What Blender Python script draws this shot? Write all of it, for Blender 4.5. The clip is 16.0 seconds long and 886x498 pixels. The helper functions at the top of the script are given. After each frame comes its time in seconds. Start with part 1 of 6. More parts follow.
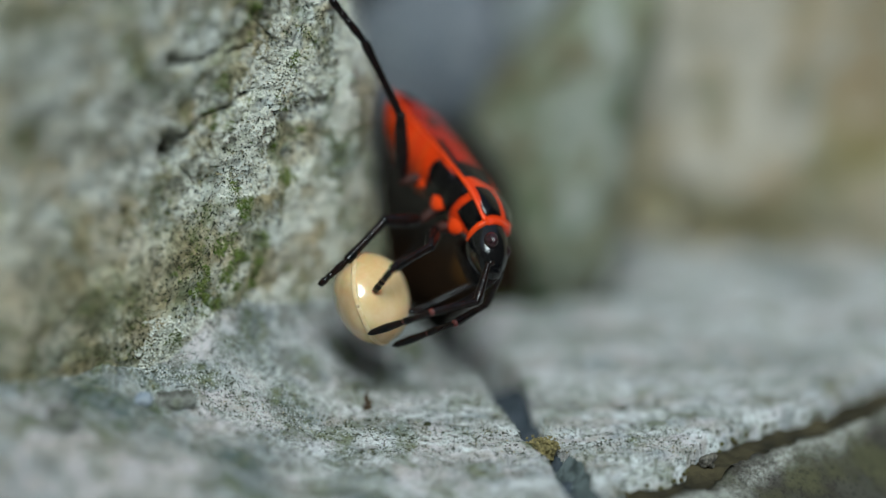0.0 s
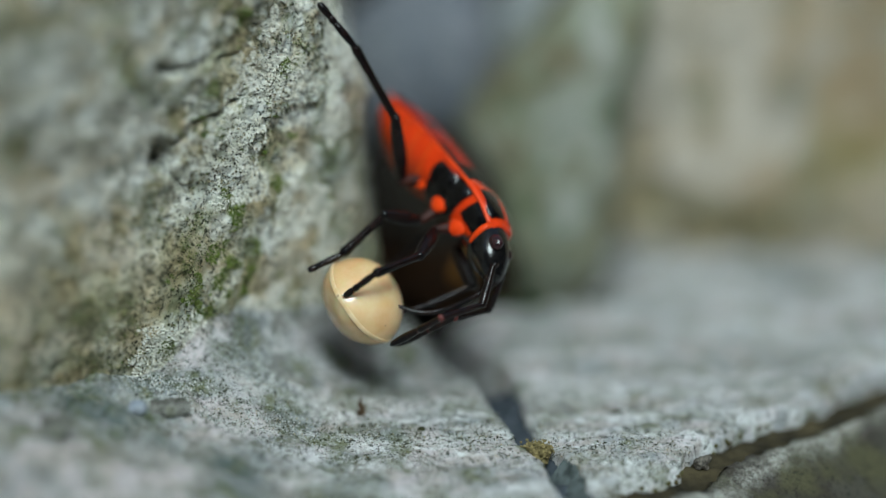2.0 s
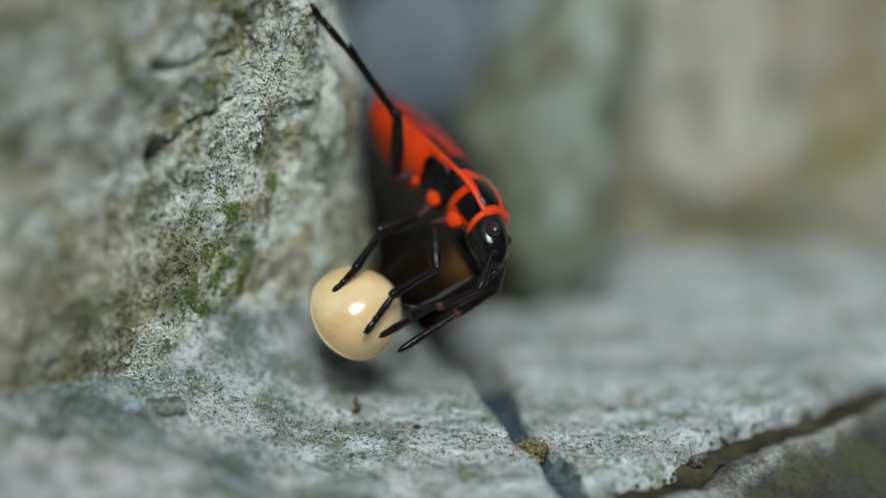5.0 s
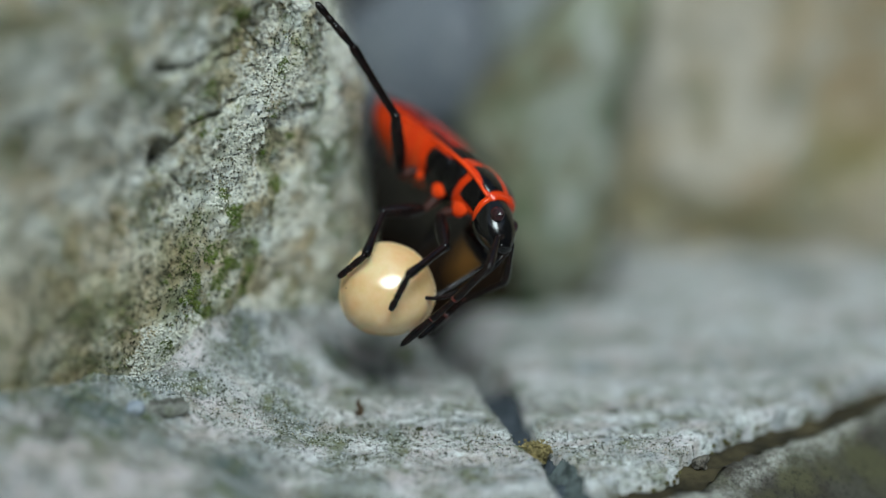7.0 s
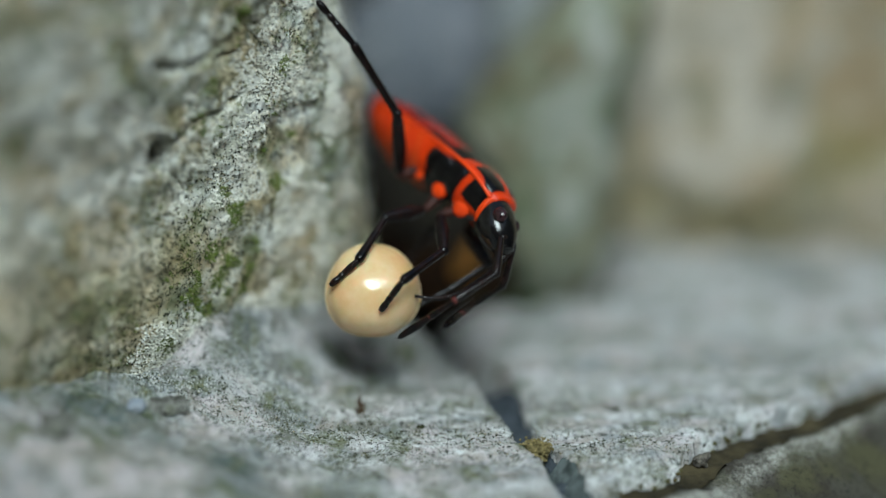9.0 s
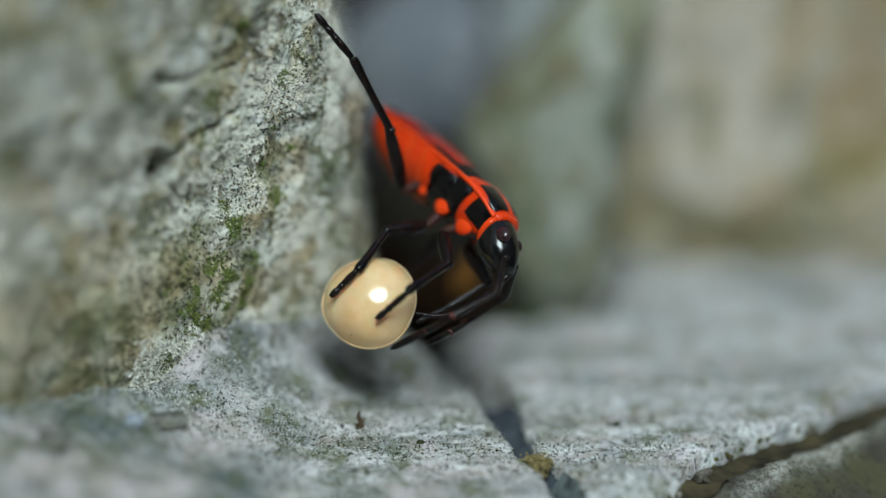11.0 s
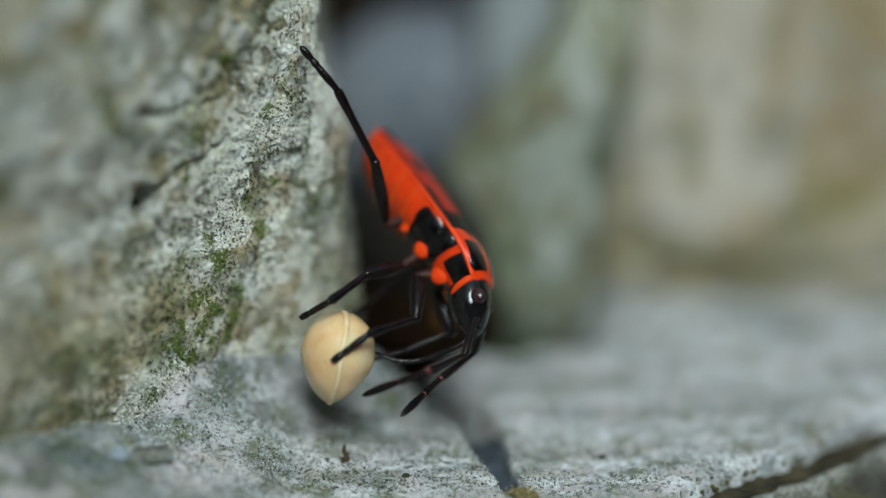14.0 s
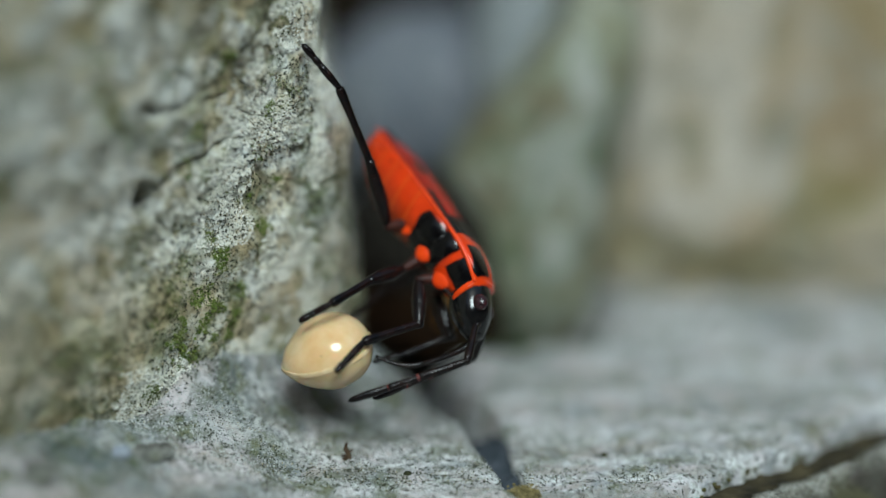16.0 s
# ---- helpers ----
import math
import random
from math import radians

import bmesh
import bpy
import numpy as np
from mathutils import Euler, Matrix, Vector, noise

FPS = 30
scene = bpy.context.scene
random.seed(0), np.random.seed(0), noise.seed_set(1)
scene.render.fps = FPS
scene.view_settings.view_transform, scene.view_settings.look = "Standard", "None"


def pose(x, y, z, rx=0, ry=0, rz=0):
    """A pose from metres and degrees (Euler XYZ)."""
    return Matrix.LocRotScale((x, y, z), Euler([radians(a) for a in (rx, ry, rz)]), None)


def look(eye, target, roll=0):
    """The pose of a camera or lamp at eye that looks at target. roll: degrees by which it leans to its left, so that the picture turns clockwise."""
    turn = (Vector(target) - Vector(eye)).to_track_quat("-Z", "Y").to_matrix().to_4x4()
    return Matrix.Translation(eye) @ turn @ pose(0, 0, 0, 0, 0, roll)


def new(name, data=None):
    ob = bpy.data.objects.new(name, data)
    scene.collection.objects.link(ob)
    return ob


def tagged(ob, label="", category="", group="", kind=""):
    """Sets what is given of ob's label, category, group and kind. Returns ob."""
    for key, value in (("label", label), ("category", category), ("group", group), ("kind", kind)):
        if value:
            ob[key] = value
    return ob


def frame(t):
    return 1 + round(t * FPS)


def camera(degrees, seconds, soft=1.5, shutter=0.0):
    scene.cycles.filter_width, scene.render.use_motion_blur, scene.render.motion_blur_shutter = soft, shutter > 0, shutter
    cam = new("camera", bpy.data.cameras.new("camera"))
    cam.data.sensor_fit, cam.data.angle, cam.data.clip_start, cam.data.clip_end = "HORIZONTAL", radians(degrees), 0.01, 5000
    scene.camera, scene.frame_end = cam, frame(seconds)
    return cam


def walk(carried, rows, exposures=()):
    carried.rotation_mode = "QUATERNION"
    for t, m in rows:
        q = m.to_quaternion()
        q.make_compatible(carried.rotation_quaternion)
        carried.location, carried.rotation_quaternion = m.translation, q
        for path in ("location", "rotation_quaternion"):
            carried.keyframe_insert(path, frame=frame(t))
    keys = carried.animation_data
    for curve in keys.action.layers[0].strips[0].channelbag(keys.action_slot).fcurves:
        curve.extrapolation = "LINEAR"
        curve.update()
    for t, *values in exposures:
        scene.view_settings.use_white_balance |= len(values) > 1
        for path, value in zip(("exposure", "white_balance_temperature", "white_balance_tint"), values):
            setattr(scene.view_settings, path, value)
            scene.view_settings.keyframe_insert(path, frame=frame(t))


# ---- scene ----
# Close-up of a red bug on weathered stones: one unit below is a millimetre, MM turns it into metres.
MM = 0.001

# ---------------------------------------------------------------- camera and its walk
cam = camera(16, 16.0, soft=1.3)
cam.data.dof.use_dof = True
cam.data.dof.focus_distance = 0.0992
cam.data.dof.aperture_fstop = 13.0
EXPOSURE, KELVIN, TINT = 0.69, 5610, -5

walk(cam, [
    (0, pose(0.000001, -0.095338, 0.036278, 71.91, -0.55, 0.33)),
    (0.5, pose(0.000001, -0.095338, 0.036278, 71.92, -0.4, 0.26)),
    (1, pose(0.000001, -0.095338, 0.036277, 71.99, -0.48, 0.33)),
    (1.5, pose(0.000001, -0.095338, 0.036277, 72.01, -0.37, 0.28)),
    (2, pose(0, -0.095338, 0.036277, 72, 0, 0)),
    (2.5, pose(0, -0.095338, 0.036277, 72.01, 0.03, -0.05)),
    (3, pose(0, -0.095338, 0.036277, 72.02, -0.08, 0)),
    (3.5, pose(0, -0.095338, 0.036277, 72.04, 0.07, -0.07)),
    (4, pose(0, -0.095338, 0.036277, 71.99, 0.11, -0.14)),
    (6.5, pose(0, -0.095338, 0.036277, 71.96, -0.01, -0.05)),
    (7, pose(0, -0.095338, 0.036277, 72, 0.01, -0.04)),
    (7.5, pose(-0.000001, -0.095338, 0.036278, 71.92, 0.25, -0.23)),
    (8, pose(0, -0.095338, 0.036278, 71.93, 0.17, -0.12)),
    (8.5, pose(0, -0.095338, 0.036278, 71.93, 0.2, -0.13)),
    (9, pose(0, -0.095338, 0.036277, 71.96, 0.03, -0.03)),
    (10.3, pose(0, -0.095041, 0.036181, 71.96, 0.03, -0.03)),
    (11.5, pose(0, -0.094766, 0.036095, 72.56, -0.03, -0.01)),
    (12, pose(0.000001, -0.094766, 0.036097, 72.82, -0.35, -0.04)),
    (12.5, pose(0.000001, -0.094766, 0.036097, 72.86, -0.44, 0.03)),
    (13, pose(0.000001, -0.094766, 0.036097, 72.85, 0.04, -0.23)),
    (13.5, pose(0.000002, -0.094766, 0.036097, 72.82, -0.03, -0.26)),
    (14, pose(0.000002, -0.094766, 0.036097, 72.82, 0.05, -0.32)),
    (14.5, pose(0.000002, -0.094766, 0.036097, 72.82, -0.01, -0.28)),
    (15, pose(0.000002, -0.094766, 0.036097, 72.82, 0.03, -0.29)),
    (15.5, pose(0.000002, -0.094766, 0.036097, 72.84, 0.06, -0.32)),
    (16, pose(0.000002, -0.094766, 0.036096, 72.78, 0.04, -0.28)),
], exposures=[(0.0, EXPOSURE, KELVIN, TINT), (16.0, EXPOSURE, KELVIN, TINT)])

# ---------------------------------------------------------------- world, sun
world = bpy.data.worlds.new("overcast_sky")
scene.world = world
world.use_nodes = True
wn = world.node_tree
sky = wn.nodes.new("ShaderNodeTexSky")
sky.sky_type = "NISHITA"
sky.sun_disc = False
sky.sun_elevation = radians(52)
sky.sun_rotation = radians(170)
sky.dust_density = 4.0
sky.air_density = 1.2
wn.links.new(sky.outputs["Color"], wn.nodes["Background"].inputs["Color"])
wn.nodes["Background"].inputs["Strength"].default_value = 0.055

sun_data = bpy.data.lights.new("sun", "SUN")
sun_data.energy = 1.75
sun_data.angle = radians(25)
sun_data.color = (0.975, 0.985, 0.955)
sun = new("sun", sun_data)
sun.matrix_world = look((0.10, -0.66, 0.74), (0, 0, 0))


# ---------------------------------------------------------------- noise and meshes
def hash01(ix, iy, iz, seed):
    h = (ix * 374761393 + iy * 668265263 + iz * 2147483647 + seed * 1274126177) & 0xFFFFFFFF
    h = ((h ^ (h >> 13)) * 1274126177) & 0xFFFFFFFF
    h = ((h ^ (h >> 16)) * 2246822519) & 0xFFFFFFFF
    return ((h ^ (h >> 15)) & 0xFFFFFF) / float(0xFFFFFF)


def vnoise(p, seed=0):
    """Smooth value noise in -1..1 at the points p (n, 3)."""
    p = np.asarray(p, float)
    i = np.floor(p).astype(np.int64)
    f = p - i
    f = f * f * (3 - 2 * f)
    out = 0
    for a in (0, 1):
        wx = f[:, 0] if a else 1 - f[:, 0]
        for b in (0, 1):
            wy = f[:, 1] if b else 1 - f[:, 1]
            for c in (0, 1):
                wz = f[:, 2] if c else 1 - f[:, 2]
                out = out + wx * wy * wz * hash01(i[:, 0] + a, i[:, 1] + b, i[:, 2] + c, seed)
    return out * 2 - 1


def fbm(p, size, octaves, seed=0, gain=0.5):
    """Layered noise; size is the width of the largest lumps."""
    p = np.asarray(p, float) / size
    total, amp = 0, 1.0
    for k in range(octaves):
        total = total + amp * vnoise(p + 17.3 * k, seed + k)
        p, amp = p * 2.03, amp * gain
    return total


def smooth01(x, a, b):
    x = np.clip((x - a) / (b - a), 0, 1)
    return x * x * (3 - 2 * x)


def line_gap(px, py, line):
    """Distance of the points from a broken line in the plane, and how far along it they lie (0..1)."""
    best = np.full(len(px), 1e9)
    along = np.zeros(len(px))
    n = len(line) - 1
    for k in range(n):
        (ax, ay), (bx, by) = line[k], line[k + 1]
        dx, dy = bx - ax, by - ay
        t = np.clip(((px - ax) * dx + (py - ay) * dy) / (dx * dx + dy * dy), 0, 1)
        d = np.hypot(px - ax - t * dx, py - ay - t * dy)
        near = d < best
        best = np.where(near, d, best)
        along = np.where(near, (k + t) / n, along)
    return best, along


def grid_faces(rows, cols, wrap=False):
    a = np.arange(rows * cols).reshape(rows, cols)
    if wrap:
        b = np.roll(a, -1, axis=1)
        q = np.stack([a[:-1], b[:-1], b[1:], a[1:]], -1)
    else:
        q = np.stack([a[:-1, :-1], a[:-1, 1:], a[1:, 1:], a[1:, :-1]], -1)
    return q.reshape(-1, 4).tolist()


def part(name, verts, faces, material, parent=None, label="", paint=None, smooth=True):
    """One mesh object from points in millimetres, under a thing or part. paint: a colour for each point."""
    me = bpy.data.meshes.new(name)
    me.from_pydata((np.asarray(verts, float) * MM).tolist(), [], faces)
    me.materials.append(material)
    if smooth:
        me.polygons.foreach_set("use_smooth", [True] * len(me.polygons))
    if paint is not None:
        col = me.color_attributes.new("paint", "FLOAT_COLOR", "POINT")
        rgba = np.ones((len(verts), 4))
        rgba[:, :paint.shape[1]] = paint
        col.data.foreach_set("color", rgba.ravel())
    me.update()
    ob = new(name, me)
    ob.parent = parent
    if label:
        tagged(ob, label)
    return ob


def empty(name, at=(0, 0, 0)):
    ob = new(name)
    ob.location = [v * MM for v in at]
    ob.empty_display_size = 0.002
    return ob


# ---------------------------------------------------------------- materials
def nodes_of(name, rough=0.6, spec=0.4):
    m = bpy.data.materials.new(name)
    m.use_nodes = True
    n, l = m.node_tree.nodes, m.node_tree.links
    bsdf = n["Principled BSDF"]
    bsdf.inputs["Roughness"].default_value = rough
    bsdf.inputs["Specular IOR Level"].default_value = spec
    tc = n.new("ShaderNodeTexCoord")
    return m, n, l, bsdf, tc.outputs["Object"]


def noise_node(n, l, vec, width_mm, detail=4, rough=0.55, lo=0.4, hi=0.6, warp=0.0):
    """A 0..1 mask with lumps about width_mm wide."""
    t = n.new("ShaderNodeTexNoise")
    t.inputs["Scale"].default_value = 1000.0 / width_mm
    t.inputs["Detail"].default_value = detail
    t.inputs["Roughness"].default_value = rough
    t.inputs["Distortion"].default_value = warp
    l.new(vec, t.inputs["Vector"])
    r = n.new("ShaderNodeMapRange")
    r.inputs["From Min"].default_value = lo
    r.inputs["From Max"].default_value = hi
    l.new(t.outputs["Fac"], r.inputs["Value"])
    return r.outputs["Result"]


def mix_node(n, l, fac, a, b, mode="MIX"):
    x = n.new("ShaderNodeMix")
    x.data_type, x.blend_type = "RGBA", mode
    for socket, value in ((x.inputs["Factor"], fac), (x.inputs[6], a), (x.inputs[7], b)):
        if isinstance(value, (int, float)):
            socket.default_value = value
        elif isinstance(value, tuple):
            socket.default_value = (*value, 1)
        else:
            l.new(value, socket)
    return x.outputs[2]


def times(n, l, a, b):
    x = n.new("ShaderNodeMath")
    x.operation = "MULTIPLY"
    for socket, value in ((x.inputs[0], a), (x.inputs[1], b)):
        if isinstance(value, (int, float)):
            socket.default_value = value
        else:
            l.new(value, socket)
    return x.outputs[0]


def bump_node(n, l, bsdf, height, dist_mm, strength=0.6):
    b = n.new("ShaderNodeBump")
    b.inputs["Strength"].default_value = strength
    b.inputs["Distance"].default_value = dist_mm * MM
    l.new(height, b.inputs["Height"])
    l.new(b.outputs["Normal"], bsdf.inputs["Normal"])


def stone_material(name, base, second, stain, grit_light, grit_dark, moss, moss_amount=0.5, blotch_mm=5.0, grit=1.0, rough=0.85, crusted=False, tint=(0.155, 0.18, 0.10), bed=(0.5, 0.51, 0.46), moss_mm=1.7, dusky=(0.11, 0.148, 0.162), ochre=None, spec=0.25, mottle=0.0):
    """Weathered stone: broad blotches, stains, a fine light and dark lichen crust and green algae."""
    m, n, l, bsdf, vec = nodes_of(name, rough, spec)
    broad = noise_node(n, l, vec, blotch_mm, 4, 0.6, 0.44, 0.56)
    mid = noise_node(n, l, vec, blotch_mm * 0.4, 4, 0.6, 0.43, 0.60, 0.4)
    fine = noise_node(n, l, vec, 0.23, 5, 0.8, 0.455, 0.53)
    dark = noise_node(n, l, vec, 0.19, 5, 0.8, 0.54, 0.59)
    patch = noise_node(n, l, vec, 1.6, 5, 0.75, 0.34, 0.52)
    green = noise_node(n, l, vec, moss_mm, 5, 0.7, 0.60 - 0.1 * moss_amount, 0.74 - 0.1 * moss_amount)
    if crusted:
        # red: where the pale crust grows; green: how much algae tints the stone; blue: how far it darkens
        at = n.new("ShaderNodeAttribute")
        at.attribute_name = "paint"
        sep = n.new("ShaderNodeSeparateColor")
        l.new(at.outputs["Color"], sep.inputs["Color"])
        patch = times(n, l, patch, sep.outputs["Red"])
        dusky_mask = noise_node(n, l, vec, 2.4, 5, 0.65, 0.42, 0.58)
    col = mix_node(n, l, broad, base, second)
    col = mix_node(n, l, times(n, l, mid, 0.75), col, stain)
    if crusted:
        algae = noise_node(n, l, vec, 2.4, 4, 0.6, 0.36, 0.62)
        col = mix_node(n, l, times(n, l, algae, sep.outputs["Green"]), col, tint)
        col = mix_node(n, l, times(n, l, dusky_mask, sep.outputs["Blue"]), col, dusky)
        if ochre:
            rust = noise_node(n, l, vec, 0.9, 5, 0.7, 0.36, 0.60)
            col = mix_node(n, l, times(n, l, rust, at.outputs["Alpha"]), col, ochre)
        col = mix_node(n, l, times(n, l, patch, 0.85), col, bed)
    col = mix_node(n, l, times(n, l, times(n, l, fine, patch), 0.92 * grit), col, grit_light)
    if mottle:
        blot = noise_node(n, l, vec, 0.75, 5, 0.7, 0.55, 0.66, 0.5)
        col = mix_node(n, l, times(n, l, blot, mottle), col, tuple(0.5 * a + 0.5 * b for a, b in zip(grit_dark, moss)))
    col = mix_node(n, l, times(n, l, green, 0.85), col, moss)
    col = mix_node(n, l, times(n, l, dark, 0.85 * grit), col, grit_dark)
    l.new(col, bsdf.inputs["Base Color"])
    t = n.new("ShaderNodeTexNoise")
    t.inputs["Scale"].default_value = 1000 / 0.3
    t.inputs["Detail"].default_value = 6
    t.inputs["Roughness"].default_value = 0.7
    l.new(vec, t.inputs["Vector"])
    bump_node(n, l, bsdf, t.outputs["Fac"], 0.30, 1.0)
    return m


def plain_material(name, colour, second, width_mm=0.6, rough=0.5, spec=0.4, bump_mm=0.0, coat=0.0):
    m, n, l, bsdf, vec = nodes_of(name, rough, spec)
    k = noise_node(n, l, vec, width_mm, 5, 0.65, 0.38, 0.62)
    l.new(mix_node(n, l, k, colour, second), bsdf.inputs["Base Color"])
    if bump_mm:
        bump_node(n, l, bsdf, k, bump_mm, 0.6)
    bsdf.inputs["Coat Weight"].default_value = coat
    bsdf.inputs["Coat Roughness"].default_value = 0.15
    return m


def painted_material(name, rough=0.19, grain=0.12):
    """Insect cuticle whose colour fields are laid on the mesh; fine pits and a waxy sheen."""
    m, n, l, bsdf, vec = nodes_of(name, rough, 0.32)
    a = n.new("ShaderNodeAttribute")
    a.attribute_name = "paint"
    k = noise_node(n, l, vec, 0.5, 4, 0.6, 0.3, 0.75)
    dim = mix_node(n, l, 1.0, a.outputs["Color"], (0.78, 0.70, 0.66), "MULTIPLY")
    l.new(mix_node(n, l, k, a.outputs["Color"], dim), bsdf.inputs["Base Color"])
    p = n.new("ShaderNodeTexVoronoi")
    p.inputs["Scale"].default_value = 1000 / grain
    l.new(vec, p.inputs["Vector"])
    bump_node(n, l, bsdf, p.outputs["Distance"], 0.012, 0.3)
    return m


BLOCK = stone_material("lichen_stone", (0.86, 0.785, 0.62), (0.57, 0.565, 0.39), (0.60, 0.46, 0.25), (0.87, 0.88, 0.83), (0.028, 0.031, 0.014), (0.12, 0.15, 0.045), 0.6, 3.6, 1.12, crusted=True, tint=(0.125, 0.15, 0.045), bed=(0.86, 0.85, 0.79), ochre=(0.53, 0.41, 0.235), mottle=0.4)
SLAB = stone_material("grey_slab_stone", (0.72, 0.655, 0.665), (0.42, 0.435, 0.455), (0.42, 0.37, 0.31), (0.90, 0.91, 0.90), (0.042, 0.045, 0.03), (0.17, 0.185, 0.085), 0.85, 2.2, 1.12, crusted=True, tint=(0.17, 0.205, 0.165), bed=(0.77, 0.755, 0.765), moss_mm=1.2, dusky=(0.09, 0.12, 0.115), mottle=0.55)
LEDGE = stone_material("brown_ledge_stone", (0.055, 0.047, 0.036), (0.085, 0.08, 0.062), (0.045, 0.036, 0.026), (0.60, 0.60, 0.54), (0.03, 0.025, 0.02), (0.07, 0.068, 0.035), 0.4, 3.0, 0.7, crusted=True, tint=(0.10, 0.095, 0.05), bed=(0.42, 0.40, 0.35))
CHIP = stone_material("brown_chip_stone", (0.10, 0.095, 0.08), (0.17, 0.17, 0.15), (0.08, 0.07, 0.05), (0.42, 0.42, 0.38), (0.03, 0.025, 0.02), (0.16, 0.18, 0.07), 0.3, 0.7, 0.8)
GREENISH = stone_material("grey_green_stone", (0.33, 0.345, 0.24), (0.47, 0.48, 0.40), (0.26, 0.225, 0.13), (0.58, 0.60, 0.56), (0.07, 0.07, 0.06), (0.14, 0.18, 0.08), 0.6, 3.2, 0.5, moss_mm=3.6, crusted=True, tint=(0.065, 0.11, 0.035), bed=(0.59, 0.61, 0.55), dusky=(0.045, 0.055, 0.035), ochre=(0.20, 0.155, 0.08))
BEIGE = stone_material("beige_stone", (0.66, 0.58, 0.46), (0.42, 0.39, 0.31), (0.42, 0.32, 0.15), (0.60, 0.58, 0.52), (0.14, 0.12, 0.09), (0.34, 0.30, 0.13), 0.4, 4.5, 0.5, moss_mm=7.0, crusted=True, tint=(0.30, 0.255, 0.085), bed=(0.90, 0.80, 0.68), dusky=(0.25, 0.25, 0.19), ochre=(0.42, 0.30, 0.16))
BLUISH = stone_material("blue_grey_stone", (0.15, 0.165, 0.205), (0.27, 0.28, 0.325), (0.13, 0.14, 0.165), (0.42, 0.43, 0.46), (0.10, 0.10, 0.12), (0.2, 0.22, 0.2), 0.1, 3.4, 0.6)
PALE_BLUE = stone_material("pale_blue_stone", (0.50, 0.53, 0.55), (0.40, 0.43, 0.44), (0.33, 0.36, 0.37), (0.60, 0.62, 0.62), (0.10, 0.10, 0.12), (0.2, 0.24, 0.2), 0.3, 3.4, 0.6)
SOIL = stone_material("dark_soil", (0.012, 0.008, 0.005), (0.022, 0.014, 0.008), (0.012, 0.009, 0.006), (0.03, 0.023, 0.016), (0.015, 0.012, 0.01), (0.05, 0.055, 0.025), 0.2, 2.0, spec=0.05)
GAP_SHADE_SOIL = stone_material("gap_shade_soil", (0.020, 0.018, 0.014), (0.011, 0.009, 0.007), (0.014, 0.010, 0.006), (0.04, 0.036, 0.03), (0.015, 0.012, 0.01), (0.03, 0.032, 0.016), 0.3, 2.0, spec=0.05)
CRACK_FILL = plain_material("grey_crack_dirt", (0.026, 0.034, 0.042), (0.056, 0.064, 0.078), 0.7, 0.7, 0.3, 0.08)
CRACK_WALL = plain_material("crack_wall_grey", (0.13, 0.15, 0.15), (0.05, 0.06, 0.058), 0.35, 0.85, 0.2, 0.08)
LICHEN_WHITE = plain_material("white_lichen_grains", (0.92, 0.905, 0.84), (0.70, 0.68, 0.58), 0.5, 0.9, 0.2)
MOSS_GREEN = plain_material("green_moss", (0.095, 0.14, 0.022), (0.18, 0.21, 0.055), 0.4, 0.85, 0.2)
FOOT_MOSS = plain_material("dark_green_moss", (0.022, 0.035, 0.012), (0.05, 0.07, 0.025), 0.8, 0.9, 0.1)
DARK_CRUMB = plain_material("dark_crumbs", (0.02, 0.022, 0.01), (0.055, 0.055, 0.026), 0.3, 0.9, 0.2)
LICHEN_TAN = plain_material("tan_lichen_grains", (0.46, 0.39, 0.25), (0.28, 0.26, 0.16), 0.5, 0.9, 0.2)
CUTICLE = painted_material("bug_cuticle")
BLACK = plain_material("black_chitin", (0.003, 0.003, 0.0035), (0.009, 0.008, 0.008), 0.25, 0.13, 0.5, 0.004, 0.0)
LEG_BLACK = plain_material("leg_chitin", (0.003, 0.003, 0.0035), (0.012, 0.006, 0.005), 0.35, 0.2, 0.26, 0.012, 0.0)
EYE_BROWN = plain_material("eye_brown", (0.034, 0.012, 0.015), (0.016, 0.007, 0.008), 0.12, 0.2, 0.5, 0.006, 0.0)
COXA_PINK = plain_material("coxa_pink", (0.055, 0.016, 0.011), (0.022, 0.008, 0.006), 0.3, 0.5, 0.2)
ORANGE = plain_material("orange_cuticle", (0.80, 0.062, 0.003), (0.68, 0.042, 0.003), 0.5, 0.3, 0.3, 0.006, 0.0)
SEED_CREAM = plain_material("seed_cream", (0.76, 0.57, 0.325), (0.66, 0.41, 0.18), 2.6, 0.17, 0.55, 0.0, 0.3)
SEED_CREAM.node_tree.nodes["Principled BSDF"].inputs["Subsurface Weight"].default_value = 0.4
SEED_CREAM.node_tree.nodes["Principled BSDF"].inputs["Subsurface Scale"].default_value = 0.0004
SEED_RIDGE = plain_material("seed_ridge", (0.76, 0.60, 0.37), (0.66, 0.45, 0.22), 0.5, 0.5, 0.3)
SEED_DOT = plain_material("seed_scar", (0.74, 0.62, 0.42), (0.34, 0.22, 0.11), 0.12, 0.6, 0.3)
SPECK_BROWN = plain_material("dry_brown", (0.045, 0.028, 0.016), (0.09, 0.06, 0.035), 0.2, 0.8, 0.2, 0.05)
LEAF_BROWN = plain_material("dead_leaf_brown", (0.020, 0.009, 0.003), (0.004, 0.003, 0.002), 1.6, 0.8, 0.06, 0.05)
LEAF_AMBER = plain_material("dead_leaf_amber", (0.20, 0.095, 0.022), (0.08, 0.036, 0.009), 0.6, 0.8, 0.06, 0.05)
SLAB_GRAIN = plain_material("grey_lichen_grains", (0.66, 0.67, 0.64), (0.42, 0.44, 0.42), 0.3, 0.95, 0.1)
